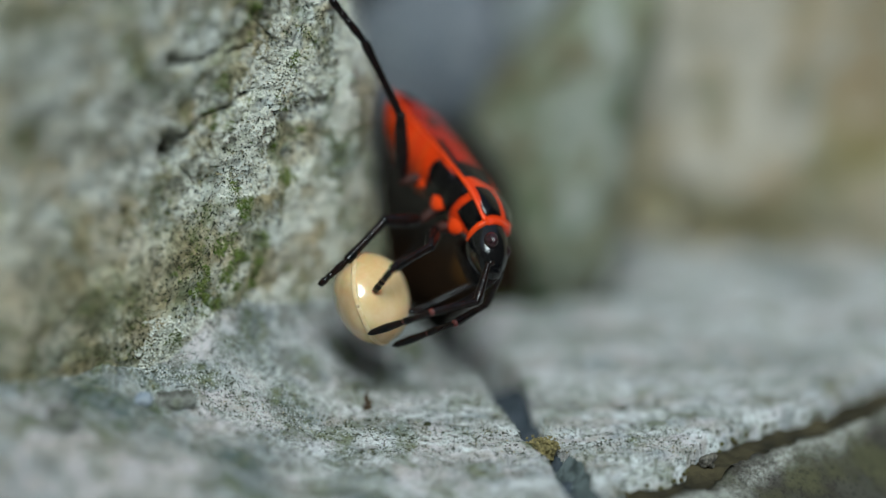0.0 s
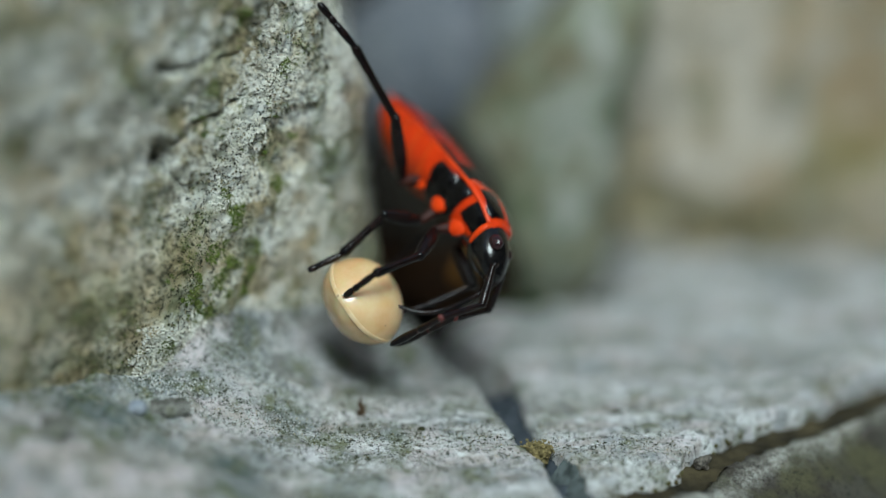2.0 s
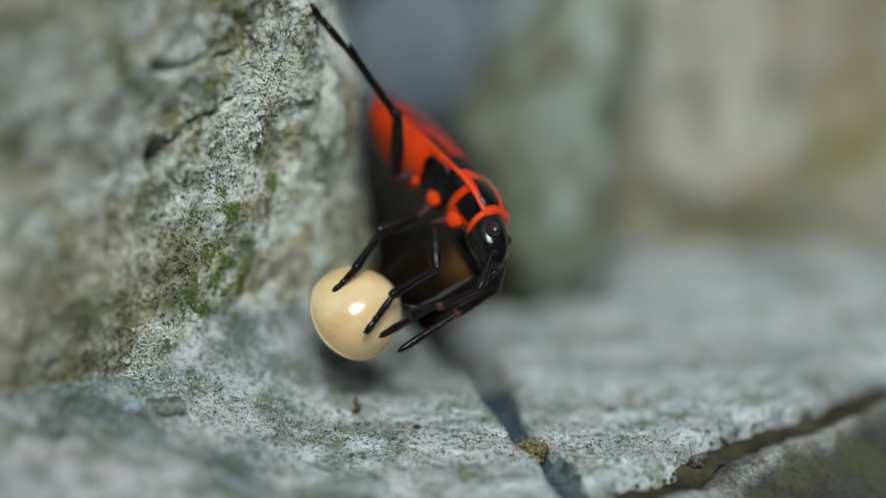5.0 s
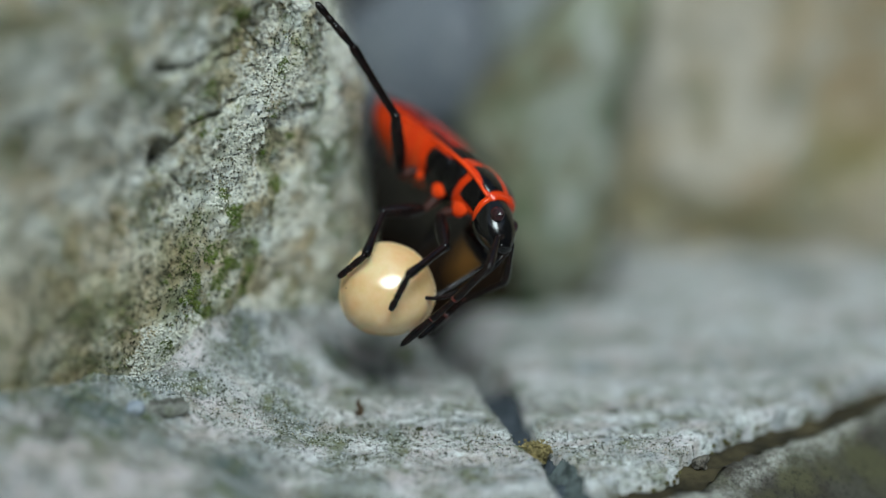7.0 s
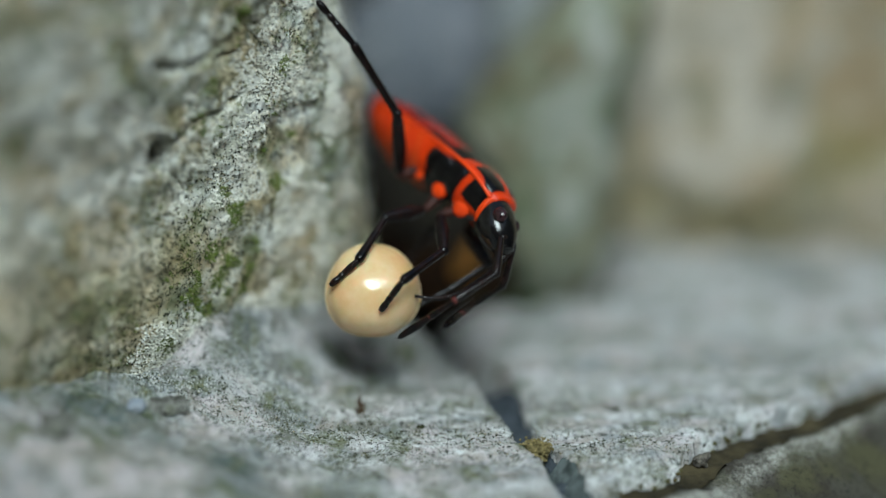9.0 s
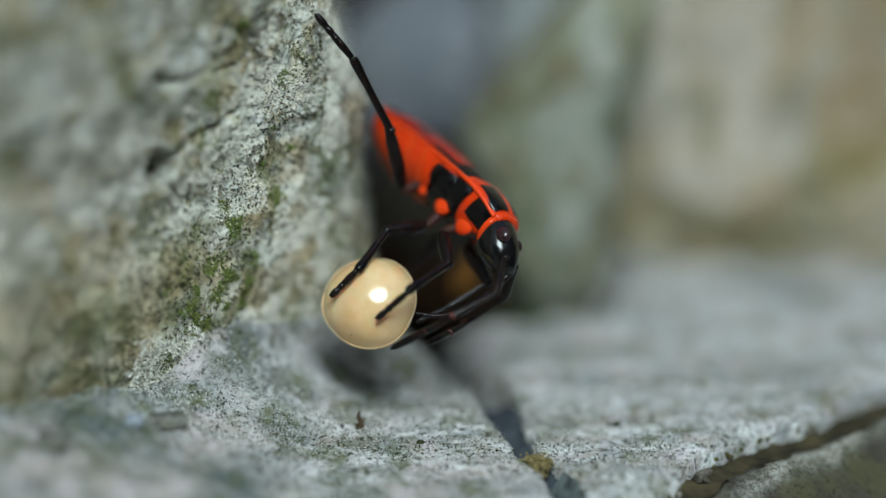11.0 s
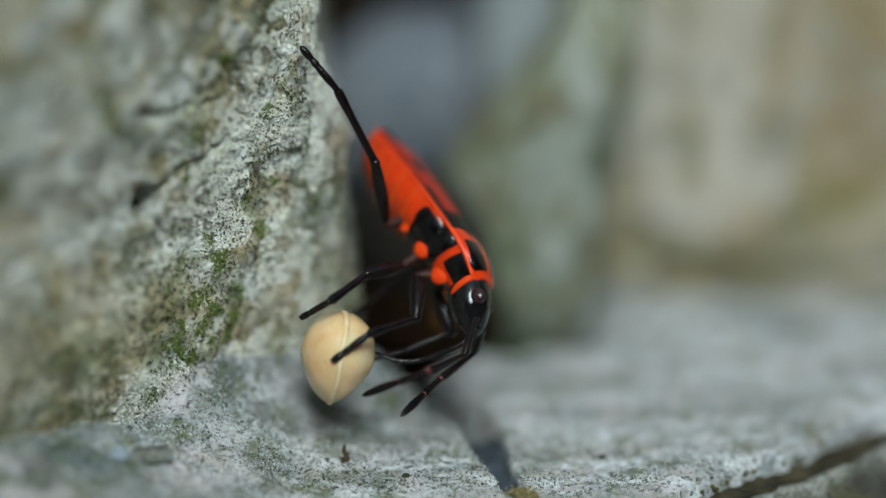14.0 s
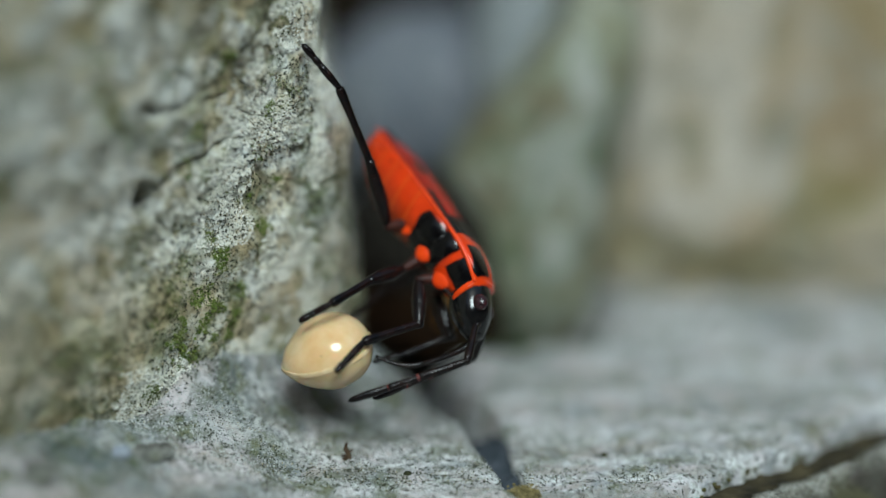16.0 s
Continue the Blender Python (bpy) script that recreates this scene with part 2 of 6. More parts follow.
YELLOW_LICHEN = plain_material("yellow_lichen", (0.36, 0.29, 0.125), (0.11, 0.09, 0.04), 0.16, 0.9, 0.2, 0.06)
CURL_BROWN = plain_material("curled_brown", (0.19, 0.17, 0.14), (0.04, 0.034, 0.028), 0.12, 0.85, 0.2, 0.05)
RIM_SHADE_BROWN = plain_material("rim_shade_strip_brown", (0.062, 0.05, 0.026), (0.014, 0.012, 0.007), 1.3, 0.9, 0.2, 0.08)
RIM_MOSS = plain_material("rim_moss_brown", (0.075, 0.06, 0.025), (0.12, 0.115, 0.045), 0.6, 0.9, 0.2)
PEBBLE_BLUE = plain_material("blue_grey_pebble", (0.20, 0.23, 0.29), (0.28, 0.30, 0.33), 0.5, 0.6, 0.4, 0.03)

SKY_BLOCK_GREEN = plain_material("sky_block_green", (0.03, 0.045, 0.02), (0.05, 0.065, 0.03), 60.0, 0.9, 0.2)

# ---------------------------------------------------------------- stone block beside the bug
# The face runs from the corner towards the viewer's side; s is the way from the corner along it.
CORNER = (-1.57, 4.08)
ALONG = (-0.755, -0.656)
OUT = (0.656, -0.755)
CRACKS = (([(9.4, 8.9), (8.9, 9.0), (7.6, 9.8), (6.0, 10.05), (5.2, 10.4)], 0.07, 0.40),
          ([(8.7, 11.8), (7.7, 11.6), (6.6, 11.8)], 0.08, 0.5),
          ([(9.3, 9.2), (8.6, 8.4), (8.0, 7.6)], 0.08, 0.35),
          ([(4.0, 9.0), (3.4, 8.1), (3.2, 7.0)], 0.07, 0.3),
          ([(4.7, 12.9), (4.3, 12.4), (3.7, 11.9)], 0.05, 0.16),
          ([(6, 11.8), (5.2, 11.8), (4.7, 11.7)], 0.05, 0.18),
          ([(4.4, 11.1), (3.8, 11), (3.4, 11.1)], 0.05, 0.14))


# algae and ochre stains on the face: s, z and their half sizes
ALGAE_SPOTS = ((7.4, 9.8, 0.45, 0.3), (4.6, 8.1, 0.5, 0.4), (1.9, 7.9, 0.35, 0.3), (9.1, 13.5, 0.7, 1.1), (2.7, 6.9, 0.4, 0.3), (3.3, 9.8, 0.35, 0.2), (1.4, 11.4, 0.4, 0.25), (6.6, 10.9, 0.4, 0.25), (7.6, 11.6, 0.3, 0.2), (13.6, 11.2, 0.8, 0.6), (14, 6.5, 1.4, 1), (12.1, 4.3, 1, 0.8), (14.6, 3.8, 1.5, 0.8), (10.6, 4.4, 0.5, 0.7), (10.4, 12.6, 0.9, 0.7), (1.0, 8.6, 0.4, 0.5))
OCHRE_SPOTS = ((7, 6.6, 0.9, 0.35), (8, 5.1, 0.8, 0.7), (3.4, 6.2, 0.5, 0.4), (11.4, 7.2, 1.5, 0.7), (14, 9.1, 1.6, 0.6), (13.2, 2.2, 2.2, 0.5), (11.8, 9.3, 0.9, 0.35), (2.6, 13.2, 0.5, 0.7), (3.6, 12.4, 0.4, 0.3), (10.4, 3.2, 0.9, 0.5), (12.7, 5.4, 1, 0.6), (4, 11.2, 0.6, 0.4), (8.6, 10.3, 0.8, 0.3))


PALE_SPOTS = ((12.8, 10.8, 2.6, 1.2), (9.6, 10.6, 1.3, 0.7), (7.2, 9.2, 1.0, 0.5), (11.4, 8.6, 1.4, 0.6), (14.8, 13.0, 1.4, 1.2), (8.2, 12.4, 0.9, 0.6), (2.6, 9.4, 0.9, 0.6))


def stains(s, z, p, spots, seed):
    """How strongly a set of ragged stains covers the points of the face."""
    wob = 0.45 * fbm(p, 0.8, 4, seed, 0.65)
    out = np.zeros(len(s))
    for cs, cz, rs, rz in spots:
        out = np.maximum(out, 1 - smooth01(np.hypot((s - cs) / rs, (z - cz) / rz) + wob, 0.5, 1.25))
    return out


def edge_lean(z):
    """How far the block's corner stands out at the height z."""
    return np.interp(z, [0, 2, 5, 9, 13, 16, 40], [0.35, 0.0, -0.5, -1.4, -3.45, -4.3, -5.8])


def block_point(s, z):
    """Rest shape: along the face for s > 0, round the corner, then back along the side for s < 0."""
    r = 0.9
    lean = edge_lean(z)
    back = (-0.10, 0.995)
    t = np.clip((s + r) / (2 * r), 0, 1)
    fx, fy = CORNER[0] + ALONG[0] * np.maximum(s, 0), CORNER[1] + ALONG[1] * np.maximum(s, 0)
    gx, gy = CORNER[0] + back[0] * np.maximum(-s, 0), CORNER[1] + back[1] * np.maximum(-s, 0)
    x, y = np.where(s > 0, fx, gx), np.where(s > 0, fy, gy)
    inward = np.clip(1 - np.abs(s) / 1.2, 0, 1) ** 2 * 0.42
    nx = OUT[0] * t + 0.995 * (1 - t)
    ny = OUT[1] * t + 0.10 * (1 - t)
    k = 1 / np.hypot(nx, ny)
    fade = np.exp(-np.maximum(s, 0) / 9.0)
    return x - nx * k * inward + lean * fade * 0.95, y - ny * k * inward + lean * fade * 0.30, nx * k, ny * k


def stone_block():
    s = np.concatenate([np.linspace(-34, -6, 30), np.arange(-5.8, 0, 0.14), np.arange(0, 17.5, 0.075), np.linspace(17.8, 60, 60)])
    z = np.concatenate([np.arange(-3.0, 16.5, 0.075), np.linspace(16.7, 42, 50)])
    S, Z = np.meshgrid(s, z)
    sf, zf = S.ravel(), Z.ravel()
    x, y, nx, ny = block_point(sf, zf)
    p = np.stack([x, y, zf], 1)
    push = 0.18 * fbm(p, 5.0, 2, 11) + 0.13 * fbm(p, 1.7, 2, 23) + 0.075 * fbm(p, 0.55, 3, 31, 0.65)
    crust = smooth01(fbm(p, 2.6, 2, 41), -0.25, 0.5)
    push += 0.13 * crust * np.abs(fbm(p, 0.26, 2, 43))
    for line, wide, deep in CRACKS:
        wob = 0.16 * fbm(p, 0.8, 2, 51)
        d, a = line_gap(sf + wob, zf + wob, line)
        push -= deep * np.exp(-(d / (wide * (1.6 - a))) ** 2) + 0.05 * np.exp(-(d / 0.5) ** 2)
    hole = np.hypot(sf - 8.9, zf - 8.95)
    push -= 3.0 * np.exp(-(hole / 0.36) ** 2)
    ring = np.hypot((sf - 4.95) / 1.1, zf - 8.8)
    push += 0.10 * np.exp(-((ring - 0.3) / 0.09) ** 2) - 0.12 * np.exp(-(ring / 0.2) ** 2)
    under = smooth01(sf, 8.5, 10.5) * (1 - smooth01(zf, 2.0, 3.1))
    push -= 0.08 * under
    push += 0.115 * (np.clip(zf, -1, 17) - 6.5) + 0.10 * np.clip(zf - 7.5, 0, 7)
    top = smooth01(zf, 36, 42) ** 2 * 6
    v = np.stack([x + nx * (push - top), y + ny * (push - top), zf], 1)
    faces = grid_faces(len(z), len(s))
    n0 = len(v)
    # close the top and the back
    crown = [[-30.0, 22.0, 43.0]]
    v = np.concatenate([v, crown])
    last = (len(z) - 1) * len(s)
    faces += [[last + k, last + k + 1, n0] for k in range(len(s) - 1)]
    faces += [[last, n0, 0], [0, n0, len(s) - 1], [len(s) - 1, n0, last + len(s) - 1]]
    q = np.concatenate([p, crown])
    band = np.interp(q[:, 2], [-3, 1, 4, 8, 12, 16, 40], [8.5, 7.6, 6.3, 4.8, 3.0, 2.0, 2.0])
    sq = np.append(sf, 60.0)
    # pale crust, raised towards the top to offset the leaning face's dim light
    white = np.clip(1.2 - ((sq - band) / 3.2) ** 2, np.interp(q[:, 2], [0, 4, 8], [0.08, 0.2, 0.85]), 1) * (0.05 + 0.95 * smooth01(fbm(q, 1.4, 4, 141, 0.65), -0.28, 0.15))
    olive = smooth01(fbm(q, 2.8, 4, 143, 0.65), -0.1, 0.5) * np.interp(q[:, 2], [0, 2, 5, 7, 10, 16], [0.85, 0.85, 0.65, 0.30, 0.28, 0.40])
    olive = np.clip(olive + 0.45 * np.interp(q[:, 2], [0, 4.5, 7], [1, 0.8, 0]) * smooth01(sq, 7.0, 9.5), 0, 1)
    dusky = 0.28 * smooth01(fbm(q, 3.0, 4, 147, 0.6), -0.1, 0.45)
    # shade by the lower corner, painted in as a darker tone
    dusky = np.maximum(dusky, 0.8 * (1 - smooth01(sq + 0.8 * fbm(q, 1.5, 3, 149), 1.4, 4.4)) * (1 - smooth01(q[:, 2], 7.5, 10.0)))
    pale = stains(sq, q[:, 2], q, PALE_SPOTS, 165)
    white = np.maximum(white, 0.9 * pale)
    dusky = dusky * (1 - 0.7 * pale)
    tan_zone = np.exp(-((q[:, 2] - 5.1) / 1.4) ** 2) * smooth01(sq, 4.6, 6.4)
    white = white * (1 - 0.72 * tan_zone)
    olive = np.maximum(olive * 0.8 * (1 - 0.6 * pale), stains(sq, q[:, 2], q, ALGAE_SPOTS, 161))
    rust = np.maximum(stains(sq, q[:, 2], q, OCHRE_SPOTS, 163), 0.42 * tan_zone)
    ob = part("stone_block", v, faces, BLOCK, paint=np.stack([white * (1 - 0.4 * dusky) * (1 - 0.5 * rust), olive, dusky, rust], 1))
    return tagged(ob, "weathered beige-grey stone block crusted with lichen and moss", "stone")


block = stone_block()

# ---------------------------------------------------------------- cracked slab
CRACK_LINE = [(-1.6, 9.4), (-0.55, 7.2), (0.1, 5.9), (0.72, 4.5), (1.42, 3.05), (1.80, 1.5), (2.15, -0.1), (2.62, -2.75), (3.55, -5.3), (4.0, -7.3), (4.5, -11)]
RIM = [(34, 17), (22, 8.6), (14.5, 2.8), (12.3, 0.8), (9.7, -1.4), (7.9, -3.1), (7.1, -5.0), (6.2, -6.0), (5.0, -7.1), (4.6, -9.5), (4.5, -60)]


def slab_height(x, y):
    p = np.stack([x, y, np.zeros_like(x)], 1)
    rise = 0.29 * np.logaddexp(0, -(x + 3.4) / 0.8) * 0.8
    h = rise + 0.20 * fbm(p, 5.0, 2, 61) + 0.085 * fbm(p * (1, 1.5, 1), 1.3, 2, 67) + 0.04 * fbm(p, 0.42, 3, 71, 0.6)
    # a hollow curve leads from the slab up to the foot of the block
    off = (x - CORNER[0]) * OUT[0] + (y - CORNER[1]) * OUT[1] + 0.55
    way = (x - CORNER[0]) * ALONG[0] + (y - CORNER[1]) * ALONG[1]
    u = np.clip((3.4 - off + 0.25 * fbm(p, 2.2, 2, 65)) / 3.4, 0, 0.93)
    h += 3.4 * (1 - np.sqrt(1 - u * u)) * smooth01(way, -2.6, 0.6) * (1 - smooth01(way, 6.8, 9.6))
    h += 0.03 * np.abs(fbm(p * (0.6, 1.6, 1), 0.26, 2, 73)) + 0.14 * fbm(p, 1.7, 3, 75, 0.6) * (1 - smooth01(x, -7.0, -3.0))
    wob = 0.16 * fbm(p, 1.1, 2, 79)
    d, a = line_gap(x + wob, y + wob, CRACK_LINE)
    side = np.interp(a, [0, 0.25, 0.5, 0.7, 1], [0.62, 0.60, 0.56, 0.46, 0.42])
    h -= (1.5 + 0.8 * smooth01(y, 1.0, 5.0)) * (1 - smooth01(d, side - 0.10, side + 0.06)) + 0.10 * np.exp(-(d / 0.8) ** 2)
    d, _ = line_gap(x + 0.5 * wob, y, [(7.3, 7.6), (7.7, 6.2), (8.6, 2.0), (9.7, -2.1)])
    h -= 0.09 * np.exp(-(d / 0.13) ** 2)
    d, _ = line_gap(x + 0.6 * wob, y + wob, [(-11.1, -4.6), (-11.5, -5.6), (-11.3, -6.6), (-11.9, -7.2)])
    h -= 0.40 * np.exp(-(d / 0.16) ** 2)
    # sinks into the dark gap behind the bug
    pit = np.hypot((x + 0.4) / 2.4, (y - 13.2) / 4.6) + 0.15 * fbm(p, 2.0, 2, 83)
    h -= 3.0 * (1 - smooth01(pit, 0.72, 1.1))
    foot = np.hypot((x - 3.2) / 3.5, (y - 13.6) / 3.7) + 0.12 * fbm(p, 2.0, 2, 85)
    h -= 2.4 * (1 - smooth01(foot, 0.75, 1.1))
    return h


def dipped(v):
    """The slab and what lies on it fall away gently towards the front."""
    v = np.array(v, float)
    start = np.interp(v[..., 0], [-14, -6, -3], [-4.5, -1.5, 1.0])
    f = start - v[..., 1]
    f = np.clip(np.where(f > 1, f - 0.5, 0.5 * np.maximum(f, 0) ** 2), 0, 14) * np.interp(v[..., 0], [-12, -3], [2.0, 1.0])
    v[..., 0] *= 1 + 0.0022 * f
    v[..., 1] += 0.205 * f
    v[..., 2] -= 0.08 * f
    return v


def rim_side(x, y):
    """Positive on the slab, negative past its broken front rim."""
    d, _ = line_gap(x, y, RIM)
    ys = [q[1] for q in RIM][::-1]
    xs = [q[0] for q in RIM][::-1]
    return np.where(x < np.interp(y, ys, xs), d, -d)


def slab():
    x = np.concatenate([np.linspace(-60, -17, 40), np.arange(-16.8, 17, 0.085), np.linspace(17.3, 60, 40)])
    y = np.concatenate([np.linspace(-60, -12, 40), np.arange(-11.8, 7, 0.085), np.arange(7, 22, 0.16), np.linspace(22.5, 70, 30)])
    X, Y = np.meshgrid(x, y)
    xf, yf = X.ravel(), Y.ravel()
    p = np.stack([xf, yf, 0 * xf], 1)
    h = slab_height(xf, yf)
    side = rim_side(xf, yf) + 0.20 * fbm(p, 1.4, 3, 91, 0.6)
    h -= 6.0 * (1 - smooth01(side, -0.25, 0.0)) + 0.18 * (1 - smooth01(side, 0.0, 0.6))
    v = np.stack([xf, yf, h], 1)
    faces = grid_faces(len(y), len(x))
    rows, cols, n0 = len(y), len(x), len(v)
    ring = list(range(cols)) + [r * cols + cols - 1 for r in range(1, rows)] + [(rows - 1) * cols + c for c in range(cols - 2, -1, -1)] + [r * cols for r in range(rows - 2, 0, -1)]
    low = v[ring].copy()
    low[:, 2] = -11.0
    v = np.concatenate([v, low])
    m = len(ring)
    faces += [[ring[k], n0 + k, n0 + (k + 1) % m, ring[(k + 1) % m]] for k in range(m)]
    faces.append([n0 + k for k in range(m)])
    q = v * (1, 1, 0)
    white = (0.15 + 0.85 * smooth01(fbm(q * (0.45, 1.7, 1), 1.5, 4, 151, 0.7), -0.3, 0.35)) * np.interp(q[:, 0], [-12, -8, -4], [0.2, 0.3, 0.95])
    olive = smooth01(fbm(q * (0.55, 1.5, 1), 2.2, 4, 153, 0.65), -0.1, 0.5) * np.interp(q[:, 0], [-12, -3, 1, 5], [0.8, 0.6, 0.25, 0.12])
    # darker towards the left, the back and the front
    dusky = np.clip(np.interp(v[:, 0], [-14, -7, -3, 0, 3], [1.0, 0.9, 0.7, 0.25, 0.0]) + np.interp(v[:, 1], [3, 6, 12], [0.0, 0.08, 0.5]) + np.interp(v[:, 1], [-9, -5], [0.5, 0.0]) * np.interp(v[:, 0], [-2, 3], [1, 0.2]), 0, 0.95)
    ob = part("stone_slab", dipped(v), faces, SLAB, paint=np.stack([white * (1 - 0.5 * dusky), olive, dusky], 1))
    return tagged(ob, "pale grey weathered stone slab split by a crack", "stone slab", kind="structure"), v[:n0]


floor_slab, SLAB_V = slab()


def ribbon(name, line, half, level, lean, sink, seed_no, material, label):
    """A strip laid in a long gap of the slab, along a broken line. sink(y) lowers it on the way."""
    k = np.array(line)
    seg = np.linspace(0, len(k) - 1, 240)
    cx, cy = np.interp(seg, range(len(k)), k[:, 0]), np.interp(seg, range(len(k)), k[:, 1])
    w = np.linspace(-1, 1, 13)
    dx, dy = np.gradient(cx), np.gradient(cy)
    ln = np.hypot(dx, dy)
    vx = cx[:, None] - (dy / ln)[:, None] * w * half
    vy = cy[:, None] + (dx / ln)[:, None] * w * half
    p = np.stack([vx.ravel(), vy.ravel(), 0 * vx.ravel()], 1)
    p[:, 2] = level + lean * np.tile(w, len(seg)) + 0.12 * fbm(p, 0.7, 3, seed_no, 0.6) - sink(p[:, 1])
    ob = part(name, dipped(p), grid_faces(len(seg), len(w)), material)
    return tagged(ob, label, "dirt", kind="stuff")


ribbon("crack_dirt", CRACK_LINE, 0.66, -0.68, 0.30, lambda y: 1.3 * smooth01(y, 1.5, 6.0), 101, CRACK_FILL, "dark grey dirt packed in the crack of the slab")
# the crack's own pale stone wall, added as a strip
CRACK_SIDE = [(3.46, -4.6), (3.92, -5.7), (4.30, -7.0), (4.58, -8.6), (4.9, -11)]
ribbon("crack_wall", CRACK_SIDE, 0.34, -0.42, 0.34, lambda y: 0 * y, 103, CRACK_WALL, "pale grey stone wall sloping down inside the crack")
# brown strip that also stands in for the shade under the overhanging rim
RIM_GAP = [(q[0] + 0.30, q[1] - 0.40) for q in RIM[1:-1]]
ribbon("rim_shade_strip", RIM_GAP, 0.75, -0.62, 0.0, lambda y: 0 * y, 107, RIM_SHADE_BROWN, "dark brown strip for the shade and brown face under the slab's rim")


# ---------------------------------------------------------------- other stones
def boulder(name, centre, half, power, seed, material, lump=0.12, n=90, turn=0.0, rugged=0.03, shoulder=0.0, stained=None):
    """A rounded stone: a superellipsoid with lumps. shoulder: how far its upper flank on the -x side is cut back.
    stained: four sets of stains (x, z and half sizes) for the pale, green, dark and ochre patches."""
    u = np.linspace(0, 2 * math.pi, n, endpoint=False)
    w = np.linspace(-math.pi / 2, math.pi / 2, n // 2)
    U, W = np.meshgrid(u, w)
    sp = lambda c: np.sign(c) * np.abs(c) ** (2 / power)
    q = np.stack([sp(np.cos(W)) * sp(np.cos(U)), sp(np.cos(W)) * sp(np.sin(U)), sp(np.sin(W))], -1).reshape(-1, 3)
    k = 1 + lump * fbm(q * half + centre, max(half) * 0.7, 3, seed) + rugged * fbm(q * half + centre, min(0.8, 0.6 * max(half)), 3, seed + 7, 0.65)
    v = q * half * k[:, None]
    v[:, 0] = np.where(v[:, 0] < 0, v[:, 0] * (1 - shoulder * smooth01(v[:, 2] / half[2], -0.2, 1.0)), v[:, 0])
    v[:, 0] += shoulder * 0.55 * half[0] * smooth01(v[:, 2] / half[2], 0.0, 1.0)
    c, s = math.cos(radians(turn)), math.sin(radians(turn))
    v = np.stack([v[:, 0] * c - v[:, 1] * s, v[:, 0] * s + v[:, 1] * c, v[:, 2]], 1)
    paint = None
    if stained:
        w = v + centre
        paint = np.stack([stains(w[:, 0], w[:, 2], w, spots, seed + 70 + i) for i, spots in enumerate(stained)], 1)
    ob = part(name, v, grid_faces(n // 2, n, True), material, paint=paint)
    ob.location = [t * MM for t in centre]
    return ob


# third set: shade of the side crease and the foot, painted in
STANDING_STAINS = (((5.4, 8.2, 0.6, 2.0), (4.4, 6.0, 1.2, 1.4), (4.6, 2.8, 1.0, 1.3), (5.6, 4.5, 0.5, 1.5)),
                   ((2.6, 6.6, 0.9, 0.7), (3.6, 4.2, 0.9, 0.6), (5.0, 3.0, 0.5, 1.2), (3.6, 7.6, 0.7, 0.5), (2.8, 2.7, 1.1, 0.7), (2.4, 0.5, 1.5, 0.9), (3.2, -0.1, 1.6, 0.7), (1.6, 3.2, 0.6, 1.4), (4.4, 1.9, 0.8, 0.5), (6.0, 6.4, 0.4, 1.2), (4.5, 0.5, 1.2, 0.5)),
                   ((6.15, 6.6, 0.4, 2.6), (2.0, -0.1, 1.8, 0.8), (5.7, 3.4, 0.4, 1.0)),
                   ((2.1, 7.0, 0.8, 0.6), (4.0, 8.4, 1.0, 0.8), (2.4, 4.6, 0.7, 0.5)))
BEIGE_STAINS = (((9.2, 8.6, 2.0, 1.8), (10.8, 6.5, 0.8, 2.6), (8.0, 5.2, 1.2, 1.6), (11.6, 10.5, 1.0, 2.2), (9.6, 3.4, 1.6, 0.9), (13.6, 9.6, 0.8, 1.8), (12.2, 4.4, 0.8, 1.2)),
                ((10.9, 1.4, 2.6, 1.1), (8.2, 2.0, 1.0, 0.8), (13.2, 2.8, 1.4, 1.0), (14.8, 4.0, 1.4, 1.2), (9.8, 5.6, 0.8, 0.9)),
                ((12.6, 6.2, 0.8, 2.0), (7.3, 7.0, 0.6, 2.2), (15.2, 1.2, 1.8, 1.0), (9.4, 6.6, 0.5, 1.2)),
                ((14.9, 7.4, 2.0, 1.9), (13.0, 8.0, 0.9, 1.6), (15.6, 5.2, 1.2, 1.0), (11.6, 2.6, 1.2, 0.8)))
standing = boulder("standing_stone", (3.5, 15.2, 5.2), (3.05, 2.7, 6.9), 2.7, 3, GREENISH, 0.08, 100, shoulder=0.9, stained=STANDING_STAINS)
standing.rotation_euler = (0, radians(2), 0)
tagged(standing, "rounded grey-green stone with algae, out of focus", "stone")
tagged(boulder("beige_stone", (19.6, 25.0, 12.0), (14.9, 9.5, 17.0), 6.0, 9, BEIGE, 0.04, 240, stained=BEIGE_STAINS), "large beige stone with ochre stains, out of focus", "stone")
blue = boulder("blue_grey_stone", (0.2, 23.6, 5.5), (5.2, 3.4, 3.3), 2.2, 15, BLUISH, 0.08)
blue.rotation_euler = (0, radians(-16), 0)
tagged(blue, "rounded blue-grey stone in the gap", "stone")
tagged(boulder("pale_stone", (4.1, 20.7, 9.5), (2.4, 2.4, 6.2), 2.6, 19, PALE_BLUE, 0.08), "pale blue-grey stone behind the others", "stone")
# near-black backing added for the shade of the cavity behind
tagged(boulder("dark_backing", (-4.0, 40.0, 4.0), (22.0, 8.0, 19.0), 4.0, 21, SOIL, 0.06), "near-black backing added for the dark cavity behind the stones", "earth bank", kind="structure")


